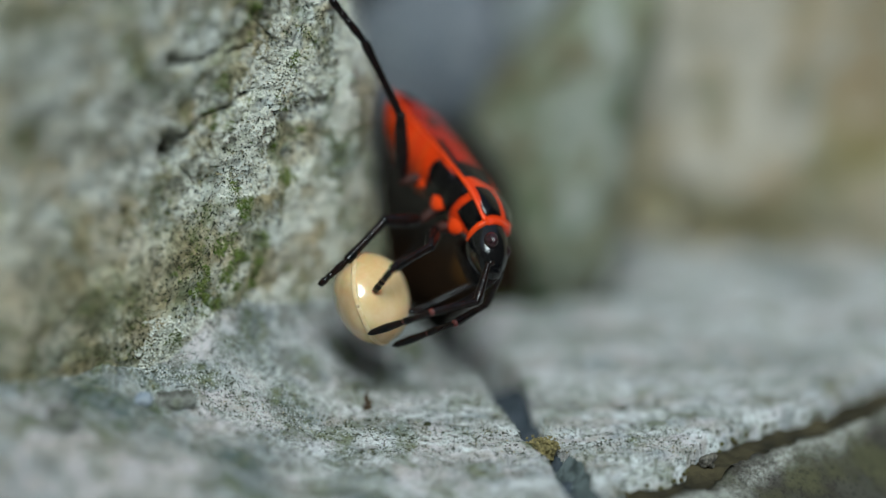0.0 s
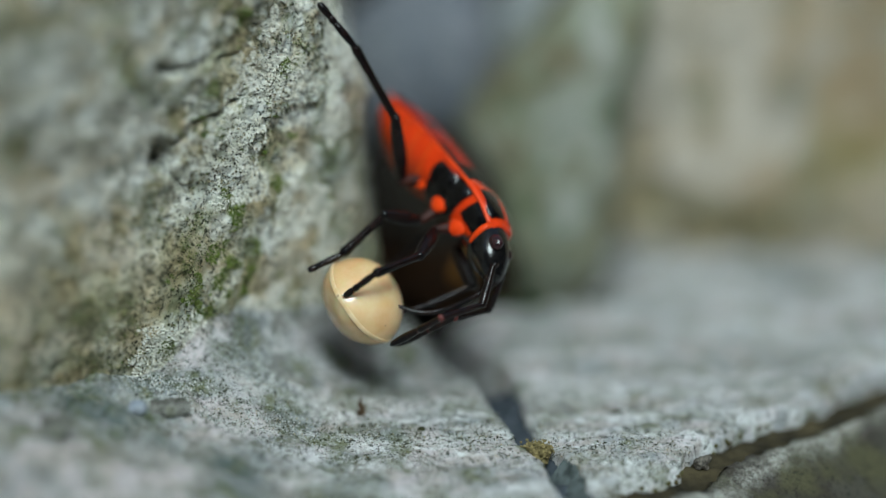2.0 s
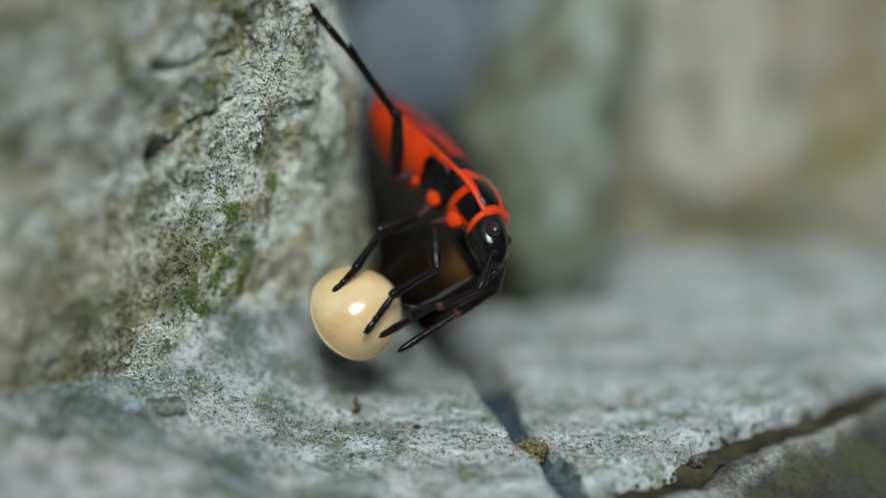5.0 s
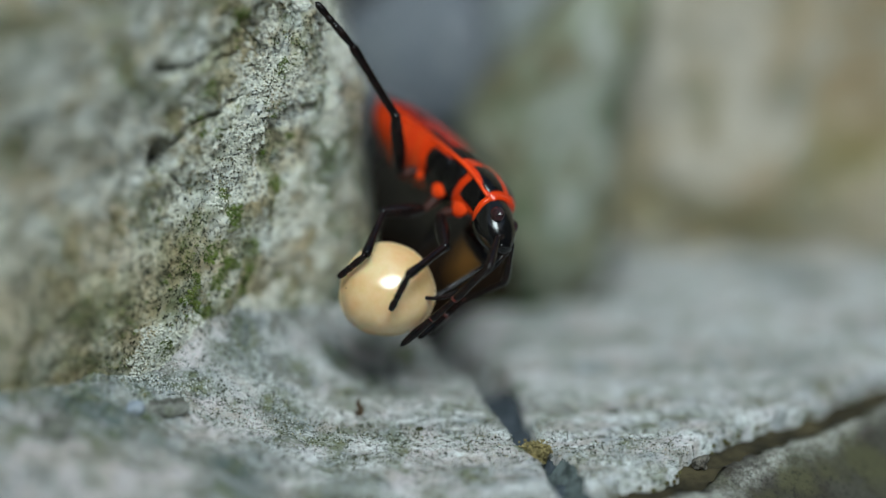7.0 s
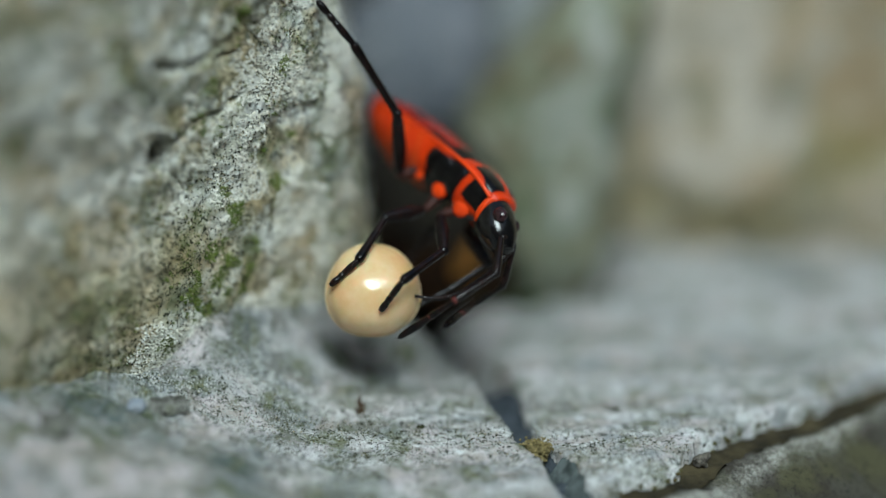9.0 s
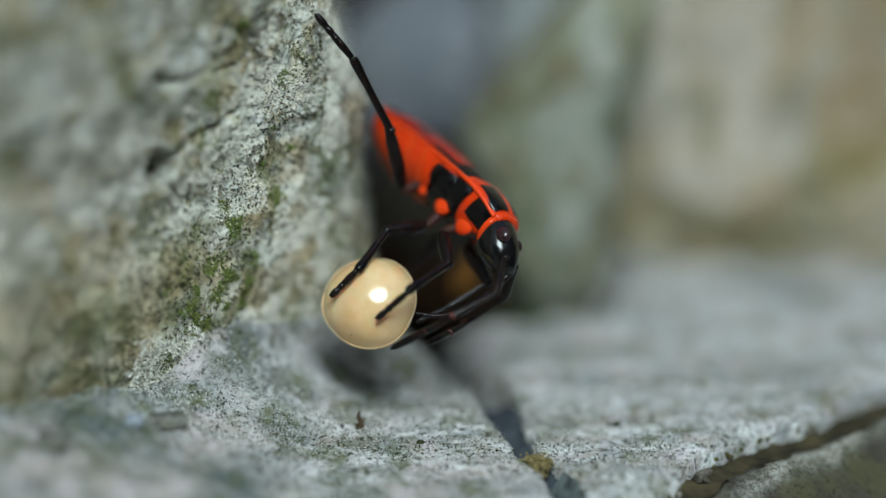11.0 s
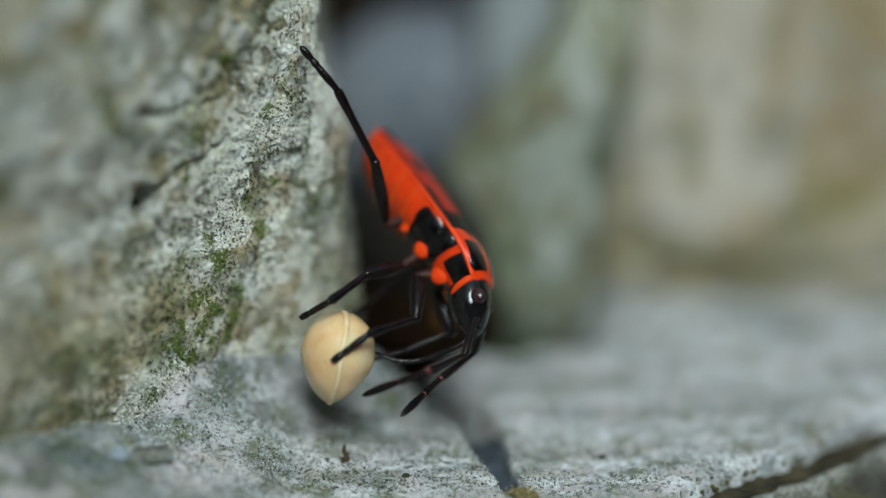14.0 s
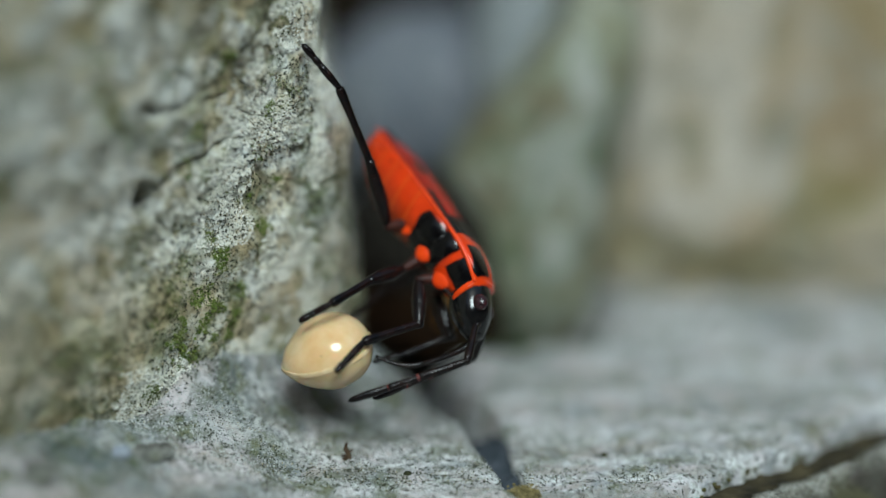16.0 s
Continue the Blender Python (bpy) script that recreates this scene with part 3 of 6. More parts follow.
def ledge():
    x = np.arange(2.0, 40, 0.16)
    y = np.arange(-34, 12, 0.16)
    X, Y = np.meshgrid(x, y)
    xf, yf = X.ravel(), Y.ravel()
    p = np.stack([xf, yf, 0 * xf], 1)
    side = rim_side(xf, yf)
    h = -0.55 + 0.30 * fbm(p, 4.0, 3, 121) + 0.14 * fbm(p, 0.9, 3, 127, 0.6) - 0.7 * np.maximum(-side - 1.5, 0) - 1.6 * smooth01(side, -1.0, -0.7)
    v = np.stack([xf, yf, h], 1)
    n0, rows, cols = len(v), len(y), len(x)
    faces = grid_faces(rows, cols)
    ring = list(range(cols)) + [r * cols + cols - 1 for r in range(1, rows)] + [(rows - 1) * cols + c for c in range(cols - 2, -1, -1)] + [r * cols for r in range(rows - 2, 0, -1)]
    low = v[ring].copy()
    low[:, 2] = -10.5
    v = np.concatenate([v, low])
    m = len(ring)
    faces += [[ring[k], n0 + k, n0 + (k + 1) % m, ring[(k + 1) % m]] for k in range(m)]
    # a pale band runs along the rim, the rest stays dark
    near_rim = np.append(0.85 * np.exp(-((-side - 1.55 + 0.4 * fbm(p, 1.5, 3, 125)) / 0.42) ** 2), np.zeros(m))
    weed = np.append(smooth01(fbm(p, 1.6, 3, 129, 0.65), -0.1, 0.5), np.zeros(m))
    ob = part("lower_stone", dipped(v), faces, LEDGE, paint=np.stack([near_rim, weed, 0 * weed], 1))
    return tagged(ob, "brown broken stone below the slab's rim", "stone", kind="structure")


ledge()


def ground():
    a = np.concatenate([-np.geomspace(6000, 60, 40), np.linspace(-55, 55, 60), np.geomspace(60, 6000, 40)])
    X, Y = np.meshgrid(a, a)
    p = np.stack([X.ravel(), Y.ravel(), 0 * X.ravel()], 1)
    p[:, 2] = -11.0 + 0.8 * fbm(p, 25.0, 3, 131)
    return tagged(part("ground", p, grid_faces(len(a), len(a)), SOIL), "dark brown garden soil under the stones", "soil", kind="structure")


ground()


def surrounding():
    """A plain dark ring added all round, far outside the view, to shut off the low sky light."""
    n = 96
    a = np.linspace(0, 2 * math.pi, n, endpoint=False)
    rows = []
    for r, z in ((1500, -20), (1500, 500), (1500, 1080), (1620, 1080), (1620, -20)):
        rows.append(np.stack([r * np.cos(a), r * np.sin(a), np.full(n, z)], 1))
    f = grid_faces(5, n, True)
    return tagged(part("sky_block_ring", np.concatenate(rows), f, SKY_BLOCK_GREEN), "unseen plain dark green ring added to block the low sky light", "hedge", kind="structure")


surrounding()


# ---------------------------------------------------------------- lofted and tubular forms
def spline(xs, ys, t):
    """Smooth curve through the knots."""
    xs, ys = np.asarray(xs, float), np.asarray(ys, float)
    m = np.gradient(ys, xs)
    i = np.clip(np.searchsorted(xs, t) - 1, 0, len(xs) - 2)
    h = xs[i + 1] - xs[i]
    u = (t - xs[i]) / h
    return ((1 + 2 * u) * (1 - u) ** 2 * ys[i] + u * (1 - u) ** 2 * h * m[i] + u * u * (3 - 2 * u) * ys[i + 1] + u * u * (u - 1) * h * m[i + 1])


def loft(x_knots, mid, wide, up, down, rows=80, ring=96, power=2.2, low_power=None):
    """A body along x: at each x a rounded cross-section about the height mid."""
    t = np.linspace(x_knots[0], x_knots[-1], rows)
    m, a = spline(x_knots, mid, t), np.maximum(spline(x_knots, wide, t), 0.004)
    hu, hd = np.maximum(spline(x_knots, up, t), 0.004), np.maximum(spline(x_knots, down, t), 0.004)
    th = np.linspace(0, 2 * math.pi, ring, endpoint=False)
    c, s = np.cos(th), np.sin(th)
    power = np.where(s > 0, power, low_power or power)
    cc, ss = np.sign(c) * np.abs(c) ** (2 / power), np.sign(s) * np.abs(s) ** (2 / power)
    y = a[:, None] * cc
    z = m[:, None] + np.where(ss > 0, hu[:, None], hd[:, None]) * ss
    x = np.repeat(t[:, None], ring, 1)
    v = np.stack([x, y, z], -1).reshape(-1, 3)
    faces = grid_faces(rows, ring, True)
    faces.append(list(range(ring))[::-1])
    faces.append([(rows - 1) * ring + k for k in range(ring)])
    return v, faces


def tube(points, radii, ring=12, steps=6):
    """A tapering round rod through the points."""
    pts, r = np.asarray(points, float), np.asarray(radii, float)
    k = np.arange(len(pts))
    t = np.linspace(0, len(pts) - 1, (len(pts) - 1) * steps + 1)
    q = np.stack([spline(k, pts[:, j], t) for j in range(3)], 1)
    rr = np.interp(t, k, r)
    d = np.gradient(q, axis=0)
    d /= np.linalg.norm(d, axis=1)[:, None]
    ref = np.where(np.abs(d[:, 2:3]) > 0.9, [[1.0, 0, 0]], [[0, 0, 1.0]])
    a = np.cross(d, ref)
    a /= np.linalg.norm(a, axis=1)[:, None]
    b = np.cross(d, a)
    th = np.linspace(0, 2 * math.pi, ring, endpoint=False)
    v = q[:, None] + rr[:, None, None] * (np.cos(th)[None, :, None] * a[:, None] + np.sin(th)[None, :, None] * b[:, None])
    v = v.reshape(-1, 3)
    n = len(t)
    faces = grid_faces(n, ring, True)
    faces.append(list(range(ring))[::-1])
    faces.append([(n - 1) * ring + k for k in range(ring)])
    return v, faces


def blob(centre, half, n=20):
    u = np.linspace(0, 2 * math.pi, n, endpoint=False)
    w = np.linspace(-math.pi / 2, math.pi / 2, n // 2 + 1)
    U, W = np.meshgrid(u, w)
    q = np.stack([np.cos(W) * np.cos(U), np.cos(W) * np.sin(U), np.sin(W)], -1).reshape(-1, 3)
    return q * half + centre, grid_faces(len(w), n, True)


def joined(*forms):
    verts, faces, n = [], [], 0
    for v, f in forms:
        verts.append(np.asarray(v, float))
        faces += [[i + n for i in q] for q in f]
        n += len(v)
    return np.concatenate(verts), faces


# ---------------------------------------------------------------- the bug: x ahead, y to its left, z its back
RED = np.array([0.68, 0.043, 0.003])
DEEP_RED = np.array([0.34, 0.014, 0.006])
INK = np.array([0.0035, 0.003, 0.0035])


def lay(colour, over, mask):
    return colour * (1 - mask[:, None]) + over * mask[:, None]


def spot(x, z, cx, cz, rx, rz, soft=0.10, turn=0.0):
    c, s = math.cos(radians(turn)), math.sin(radians(turn))
    dx, dz = x - cx, z - cz
    d = np.hypot((dx * c + dz * s) / rx, (-dx * s + dz * c) / rz)
    return 1 - smooth01(d, 1 - soft, 1 + soft)


def box_mask(x, z, corners, soft=0.05):
    """1 inside the convex quadrilateral given counter-clockwise."""
    m = np.ones_like(x)
    for k in range(4):
        (ax, az), (bx, bz) = corners[k], corners[(k + 1) % 4]
        ln = math.hypot(bx - ax, bz - az)
        d = ((bx - ax) * (z - az) - (bz - az) * (x - ax)) / ln
        m *= smooth01(d, -soft, soft)
    return m


SLIM = 0.85
MIDLINE = 1.15 * (SLIM - 1)


def stretched(v):
    """The body drawn out behind the neck, and slim about its midline."""
    v = np.array(v, float)
    v[:, 0] = np.where(v[:, 0] < 0, v[:, 0] * 1.1, v[:, 0])
    v[:, 1] = (v[:, 1] + 1.15) * np.interp(v[:, 0], [-6.5, -3.0], [1.0, SLIM]) - 1.15
    return v


FORE_HIP, MIDDLE_HIP, HIND_HIP = (-1.4, -0.85, -1.4), (-2, -0.9, -1.6), (-3.35, -1.3, -1.25)


def red_bug():
    bug = empty("red_bug")
    tagged(bug, "red and black seed bug hanging head down, holding a seed", "bug")

    # thorax with black fields on its flanks
    v, f = loft([-3.1, -2.4, -1.5, -0.7, -0.2, 0.0], [0.28, 0.34, 0.38, 0.28, 0.10, 0.0], [1.10, 1.17, 1.10, 0.98, 0.82, 0.66],
                [0.05, 0.06, 0.08, 0.16, 0.30, 0.36], [1.40, 1.52, 1.48, 1.28, 0.92, 0.66], 150, 200, 2.5, 2.4)
    x, y, z = v.T
    warp = 0.025 * fbm(v, 0.5, 2, 7)
    xs, zs = x + warp, z + warp
    flank = (np.abs(y) > 0.35).astype(float)
    square = box_mask(xs, zs, [(-1.06, -0.46), (-0.27, -0.62), (-0.10, 0.06), (-0.90, 0.30)], 0.035)
    front_lobe = box_mask(xs, zs, [(-1.85, -1.20), (-1.26, -0.86), (-1.15, 0.36), (-1.85, 0.34)], 0.04)
    rear_lobe = box_mask(xs, zs, [(-2.62, -1.05), (-1.55, -1.20), (-1.55, 0.34), (-2.82, 0.20)], 0.05)
    rear_lobe = np.maximum(rear_lobe, spot(xs, zs, -2.92, -0.40, 0.42, 0.15, 0.2, 57))
    ink = np.maximum(np.maximum(square, front_lobe), rear_lobe) * flank
    # each black field swells a little
    for cx, cz, rx, rz, high in ((-2.28, -0.12, 0.56, 0.52, 0.15), (-1.46, -0.20, 0.36, 0.60, 0.12), (-0.62, -0.16, 0.42, 0.46, 0.05)):
        dome = np.clip(1 - ((x - cx) / rx) ** 2 - ((z - cz) / rz) ** 2, 0, 1) ** 0.7
        v[:, 1] += np.sign(y) * high * dome * flank
    # the underside is laid in dark brown
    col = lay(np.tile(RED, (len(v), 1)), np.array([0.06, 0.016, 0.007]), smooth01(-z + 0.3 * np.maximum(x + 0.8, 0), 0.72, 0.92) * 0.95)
    col = lay(col, INK, np.clip(ink, 0, 1))
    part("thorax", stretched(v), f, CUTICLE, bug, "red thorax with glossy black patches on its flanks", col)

    # neck shield
    v, f = loft([-1.62, -1.2, -0.6, -0.24, -0.14], [0.40, 0.40, 0.33, 0.20, 0.15], [1.12, 1.10, 1.00, 0.84, 0.76],
                [0.24, 0.28, 0.29, 0.28, 0.26], [0.06, 0.06, 0.06, 0.06, 0.05], 90, 120, 2.0)
    x, y, z = v.T
    ink = smooth01(np.abs(y), 0.10, 0.16) * (1 - smooth01(np.abs(y), 0.94, 1.0)) * smooth01(x, -1.22, -1.14) * (1 - smooth01(x, -0.22, -0.16)) * (z > 0.24)
    part("pronotum", stretched(v), f, CUTICLE, bug, "red neck shield with two black squares", lay(np.tile(RED, (len(v), 1)), INK, ink))

    # collar behind the head
    v, f = loft([-0.21, -0.17, -0.08, 0.02, 0.07], [-0.17, -0.17, -0.18, -0.19, -0.19], [0.60, 0.68, 0.715, 0.70, 0.60],
                [0.52, 0.60, 0.64, 0.62, 0.54], [0.58, 0.66, 0.70, 0.68, 0.58], 24, 84, 2.15)
    # dark brown towards the collar's lower edge
    col = lay(np.tile(RED * (1.05, 1.25, 1.0), (len(v), 1)), np.array([0.05, 0.014, 0.006]), smooth01(-v[:, 2], 0.58, 0.80))
    part("collar", v + (-0.088, MIDLINE + -0.088, -0.136), f, CUTICLE, bug, "bright orange-red collar", col)

    # abdomen
    v, f = loft([-6.35, -6.2, -5.7, -4.9, -4.0, -3.2, -2.4], [0.02, 0.04, 0.10, 0.18, 0.26, 0.30, 0.30], [0.05, 0.42, 0.92, 1.22, 1.30, 1.26, 1.12],
                [0.03, 0.08, 0.12, 0.14, 0.16, 0.18, 0.2], [0.08, 0.60, 1.10, 1.52, 1.72, 1.70, 1.45], 150, 160, 2.15)
    x, y, z = v.T
    # the belly's shade is painted in, darker towards the underside
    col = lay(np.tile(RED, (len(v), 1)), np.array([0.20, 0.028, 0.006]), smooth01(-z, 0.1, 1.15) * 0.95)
    seam = np.zeros(len(v))
    for k in range(5):
        x0 = -5.75 + 0.62 * k
        seam = np.maximum(seam, np.exp(-((x - x0 + 0.28 * z) / 0.035) ** 2))
    col = lay(col, np.array([0.66, 0.11, 0.016]), seam * 0.6)
    for cx, cz in ((-4.75, -0.02), (-5.35, -0.06)):
        col = lay(col, INK, spot(x, z, cx, cz, 0.055, 0.055, 0.3))
    v[:, 1] *= 1 - 0.012 * seam
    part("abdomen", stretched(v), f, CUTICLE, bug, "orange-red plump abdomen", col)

    # wing cases, one on each side
    for sign in (-1, 1):
        u, w = np.linspace(0, 1, 90), np.linspace(0, 1, 40)
        U, W = np.meshgrid(u, w)
        x = (-1.45 - 4.75 * U).ravel()
        edge = spline([-6.3, -5.6, -4.8, -3.8, -2.6, -1.4], [0.35, 0.86, 1.10, 1.18, 1.12, 1.02], x)
        q = W.ravel()
        y = edge * q
        z0 = np.interp(x, [-6.3, -5, -3.5, -1.4], [0.14, 0.36, 0.50, 0.50])
        z = z0 - 0.06 + 0.22 * (1 - q ** 2.2) * np.interp(x, [-6.3, -5, -1.4], [0.4, 0.9, 1.0]) + 0.012 * np.cos(q * 26)
        top = np.stack([x, sign * y, z], 1)
        low = top - [0, 0, 0.05]
        n0 = len(top)
        faces = grid_faces(len(w), len(u))
        if sign > 0:
            faces = [g[::-1] for g in faces]
        faces += [[i + n0 for i in g[::-1]] for g in faces]
        b = list(range(len(u))) + [r * len(u) + len(u) - 1 for r in range(1, len(w))] + [(len(w) - 1) * len(u) + c for c in range(len(u) - 2, -1, -1)] + [r * len(u) for r in range(len(w) - 2, 0, -1)]
        faces += [[b[k], b[(k + 1) % len(b)], n0 + b[(k + 1) % len(b)], n0 + b[k]] for k in range(len(b))]
        ink = smooth01(x, -3.5, -3.2) * np.maximum(smooth01(q, 0.72, 0.80), smooth01(x, -2.5, -2.25)) * (1 - smooth01(q, 0.96, 0.99))
        ink = np.maximum(ink, spot(x, q, -4.3, 0.45, 0.30, 0.20))
        ink = np.maximum(ink, smooth01(-x, 5.4, 5.7) * (1 - smooth01(q, 0.6, 0.8)))
        col = lay(np.tile(DEEP_RED, (n0, 1)), INK, np.clip(ink, 0, 1))
        part("wing_case", stretched(np.concatenate([top, low])), faces, CUTICLE, bug, "dull red wing case with black patches", np.concatenate([col, col]))

    # raised side margin, orange coxal lobes
    for s in (-1, 1):
        v, f = tube([(-6.2, 0.62 * s, 0.08), (-5.6, 1.0 * s, 0.14), (-4.8, 1.24 * s, 0.22), (-3.9, 1.31 * s, 0.32), (-2.8, 1.24 * s, 0.38), (-1.9, 1.19 * s, 0.41), (-1.28, 1.13 * s, 0.40), (-0.65, 0.99 * s, 0.28), (-0.15, 0.80 * s, 0.09)],
                    [0.03, 0.04, 0.045, 0.05, 0.05, 0.06, 0.07, 0.065, 0.055], 12, 8)
        part("side_margin", stretched(v), f, ORANGE, bug, "bright orange raised margin")
        for c, h in (((-1.86, 0.76 * s, -0.74), (0.31, 0.20, 0.36)), ((-0.90, 0.62 * s, -0.73), (0.33, 0.20, 0.40)), ((-2.80, 0.78 * s, -0.70), (0.22, 0.16, 0.36))):
            lv, lf = blob(c, h)
            part("coxal_lobe", stretched(lv), lf, ORANGE, bug, "round orange lobe over the leg joint")

    # head: drooping, black, with eyes
    v, f = loft([-0.25, 0.1, 0.45, 0.8, 1.1, 1.35, 1.5, 1.57], [0, 0, 0, 0, 0, 0, 0, 0], [0.56, 0.65, 0.68, 0.63, 0.51, 0.36, 0.23, 0.03],
                [0.50, 0.56, 0.57, 0.52, 0.42, 0.31, 0.20, 0.03], [0.62, 0.75, 0.77, 0.69, 0.54, 0.38, 0.23, 0.03], 90, 72, 2.0)
    a = radians(29)
    v = np.stack([v[:, 0] * math.cos(a) + v[:, 2] * math.sin(a), v[:, 1], -v[:, 0] * math.sin(a) + v[:, 2] * math.cos(a)], 1) + (-0.11, MIDLINE + -0.11, -0.27)
    head = part("head", v, f, BLACK, bug, "glossy black drooping head")
    for s in (-1, 1):
        part("eye", *blob((0.50, -0.60 + MIDLINE if s < 0 else 0.28 + MIDLINE, -0.14 if s < 0 else -0.29), (0.28, 0.18, 0.25), 28), EYE_BROWN, head, "dark red-brown bulging eye")
    for a, b in (((0.90, -0.32, -0.60), (1.05, -0.75, -0.65)), ((0.72, 0.02, -0.59), (1.12, -0.03, -0.71))):
        part("antenna_socket", *tube([a, b], [0.17, 0.10], 14, 4), LEG_BLACK, head)

    # beak
    v, f = tube([(1.15, -0.12, -0.90), (1.22, -0.35, -1.7), (0.95, -0.62, -2.8), (0.6, -0.95, -3.42), (0.1, -1.35, -3.80)], [0.13, 0.10, 0.085, 0.075, 0.05], 12, 10)
    part("beak", v, f, LEG_BLACK, bug, "thin black sucking beak")

    # coxae of the near legs
    for base, tip in (((-1.15, -0.45, -0.85), FORE_HIP), ((-2.1, -0.55, -0.95), MIDDLE_HIP), ((-3.3, -0.7, -0.75), HIND_HIP),
                      ((-1.1, 0.50, -0.80), (-1.30, 0.55, -1.45)), ((-2.2, 0.50, -0.90), (-2.4, 0.6, -1.50)), ((-3.3, 0.6, -0.7), (-3.45, 0.95, -0.85))):
        mid = [p * 0.45 + q * 0.55 for p, q in zip(base, tip)]
        v, f = tube([base, mid, tip], [0.22, 0.17, 0.11], 16, 6)
        part("coxa", *joined((v, f), blob(tip, (0.12, 0.12, 0.12), 14)), COXA_PINK, bug, "dark pinkish leg joint")
    return bug


def femur_form(length, thick):
    v, f = tube([(0, 0, 0), (0.12 * length, 0, 0), (0.45 * length, 0, 0.02), (0.8 * length, 0, 0), (length, 0, 0)], [0.07, thick * 0.75, thick, thick * 0.85, thick * 0.62], 14, 6)
    forms = [(v, f), blob((length, 0, 0), (thick * 0.7,) * 3, 12)]
    rnd = random.Random(5)
    for k in range(14):
        x = length * (0.25 + 0.7 * k / 14)
        a = rnd.uniform(0, 6.28)
        d = (0.5, 0.87 * math.cos(a), 0.87 * math.sin(a))
        r = thick * 0.9
        p = (x, r * math.cos(a), r * math.sin(a))
        forms.append(tube([p, tuple(p[j] + 0.07 * d[j] for j in range(3))], [0.008, 0.002], 4, 1))
    return joined(*forms)


def tibia_form(length, thick):
    v, f = tube([(0, 0, 0), (0.1 * length, 0, 0), (0.6 * length, 0, 0), (0.92 * length, 0, 0), (length, 0, 0)], [thick * 1.05, thick * 0.95, thick * 0.9, thick * 1.15, thick * 1.0], 12, 6)
    forms = [(v, f), blob((0, 0, 0), (thick * 1.2,) * 3, 12)]
    rnd = random.Random(8)
    for k in range(26):
        x = length * (0.12 + 0.84 * k / 26)
        a = rnd.uniform(0, 6.28)
        r = thick * 0.85
        p = (x, r * math.cos(a), r * math.sin(a))
        forms.append(tube([p, (x + 0.08, p[1] * 1.9, p[2] * 1.9)], [0.009, 0.002], 4, 1))
    return joined(*forms)


def tarsus_form(length, thick):
    cuts = ((0, 0.52), (0.54, 0.68), (0.70, 0.97))
    forms = []
    for a, b in cuts:
        forms.append(tube([(a * length, 0, 0), ((a + b) / 2 * length, 0, 0), (b * length, 0, 0)], [thick * 0.7, thick * 0.95, thick * 0.85], 10, 4))
        forms.append(blob((b * length, 0, 0), (thick * 0.8,) * 3, 10))
    for s in (-1, 1):
        forms.append(tube([(0.96 * length, 0, 0), (1.02 * length, 0.06 * s, 0.0), (1.04 * length, 0.09 * s, -0.05)], [0.03, 0.022, 0.006], 6, 3))
    return joined(*forms)


def antenna_base_form(length, thick):
    return joined(tube([(0, 0, 0), (0.3 * length, 0, 0), (0.8 * length, 0, 0), (length, 0, 0)], [thick * 0.7, thick * 0.8, thick * 1.05, thick * 0.9], 12, 6), blob((length, 0, 0), (thick * 0.85,) * 3, 12))


def antenna_end_form(length, thick):
    half = 0.42 * length
    return joined(tube([(0, 0, 0), (0.5 * half, 0, 0), (half, 0, 0)], [thick * 0.75, thick * 0.85, thick * 1.0], 12, 5), blob((half, 0, 0), (thick * 0.6,) * 3, 10),
                  tube([(half, 0, 0), (half + 0.08, 0, 0), (0.7 * length, 0, 0), (0.92 * length, 0, 0), (length, 0, 0)], [thick * 0.5, thick * 0.85, thick * 1.15, thick * 0.85, 0.01], 12, 6))


bug = red_bug()
LIMB_PARTS = {}
for limb, (la, lb, lc) in {"fore": (1.6, 2.05, 1.4), "middle": (1.55, 1.85, 1.15), "hind": (2.25, 2.65, 1.75)}.items():
    thick = {"fore": 0.25, "middle": 0.25, "hind": 0.235}[limb]
    LIMB_PARTS[limb] = (part("femur", *femur_form(la, thick), LEG_BLACK, bug), part("tibia", *tibia_form(lb, 0.14), LEG_BLACK, bug), part("tarsus", *tarsus_form(lc, 0.125 if limb != "hind" else 0.135), LEG_BLACK, bug))
JOINT_RED = plain_material("joint_red", (0.16, 0.022, 0.016), (0.06, 0.012, 0.01), 0.1, 0.4, 0.5)
for limb in ("near_feeler", "far_feeler"):
    LIMB_PARTS[limb] = (part("antenna_base", *antenna_base_form(1.35, 0.14), LEG_BLACK, bug), part("antenna_middle", *antenna_base_form(1.6, 0.125), LEG_BLACK, bug), part("antenna_tip", *antenna_end_form(2.35, 0.12), LEG_BLACK, bug))

    part("joint", *blob((1.6, 0, 0), (0.10, 0.122, 0.122), 14), JOINT_RED, LIMB_PARTS[limb][1], "dark red ring at the joint")
    part("joint", *blob((0.42 * 2.35, 0, 0), (0.07, 0.115, 0.115), 14), JOINT_RED, LIMB_PARTS[limb][2], "dark red ring at the joint")


def aim(a, b):
    """The pose of a rod that starts at a and points to b, in the bug's space."""
    a, b = Vector(a) * MM, Vector(b) * MM
    d = (b - a).normalized()
    side = Vector((0, 0, 1)).cross(d).normalized()
    turn = Matrix((d, side, d.cross(side))).transposed().to_4x4()
    return Matrix.Translation(a) @ turn


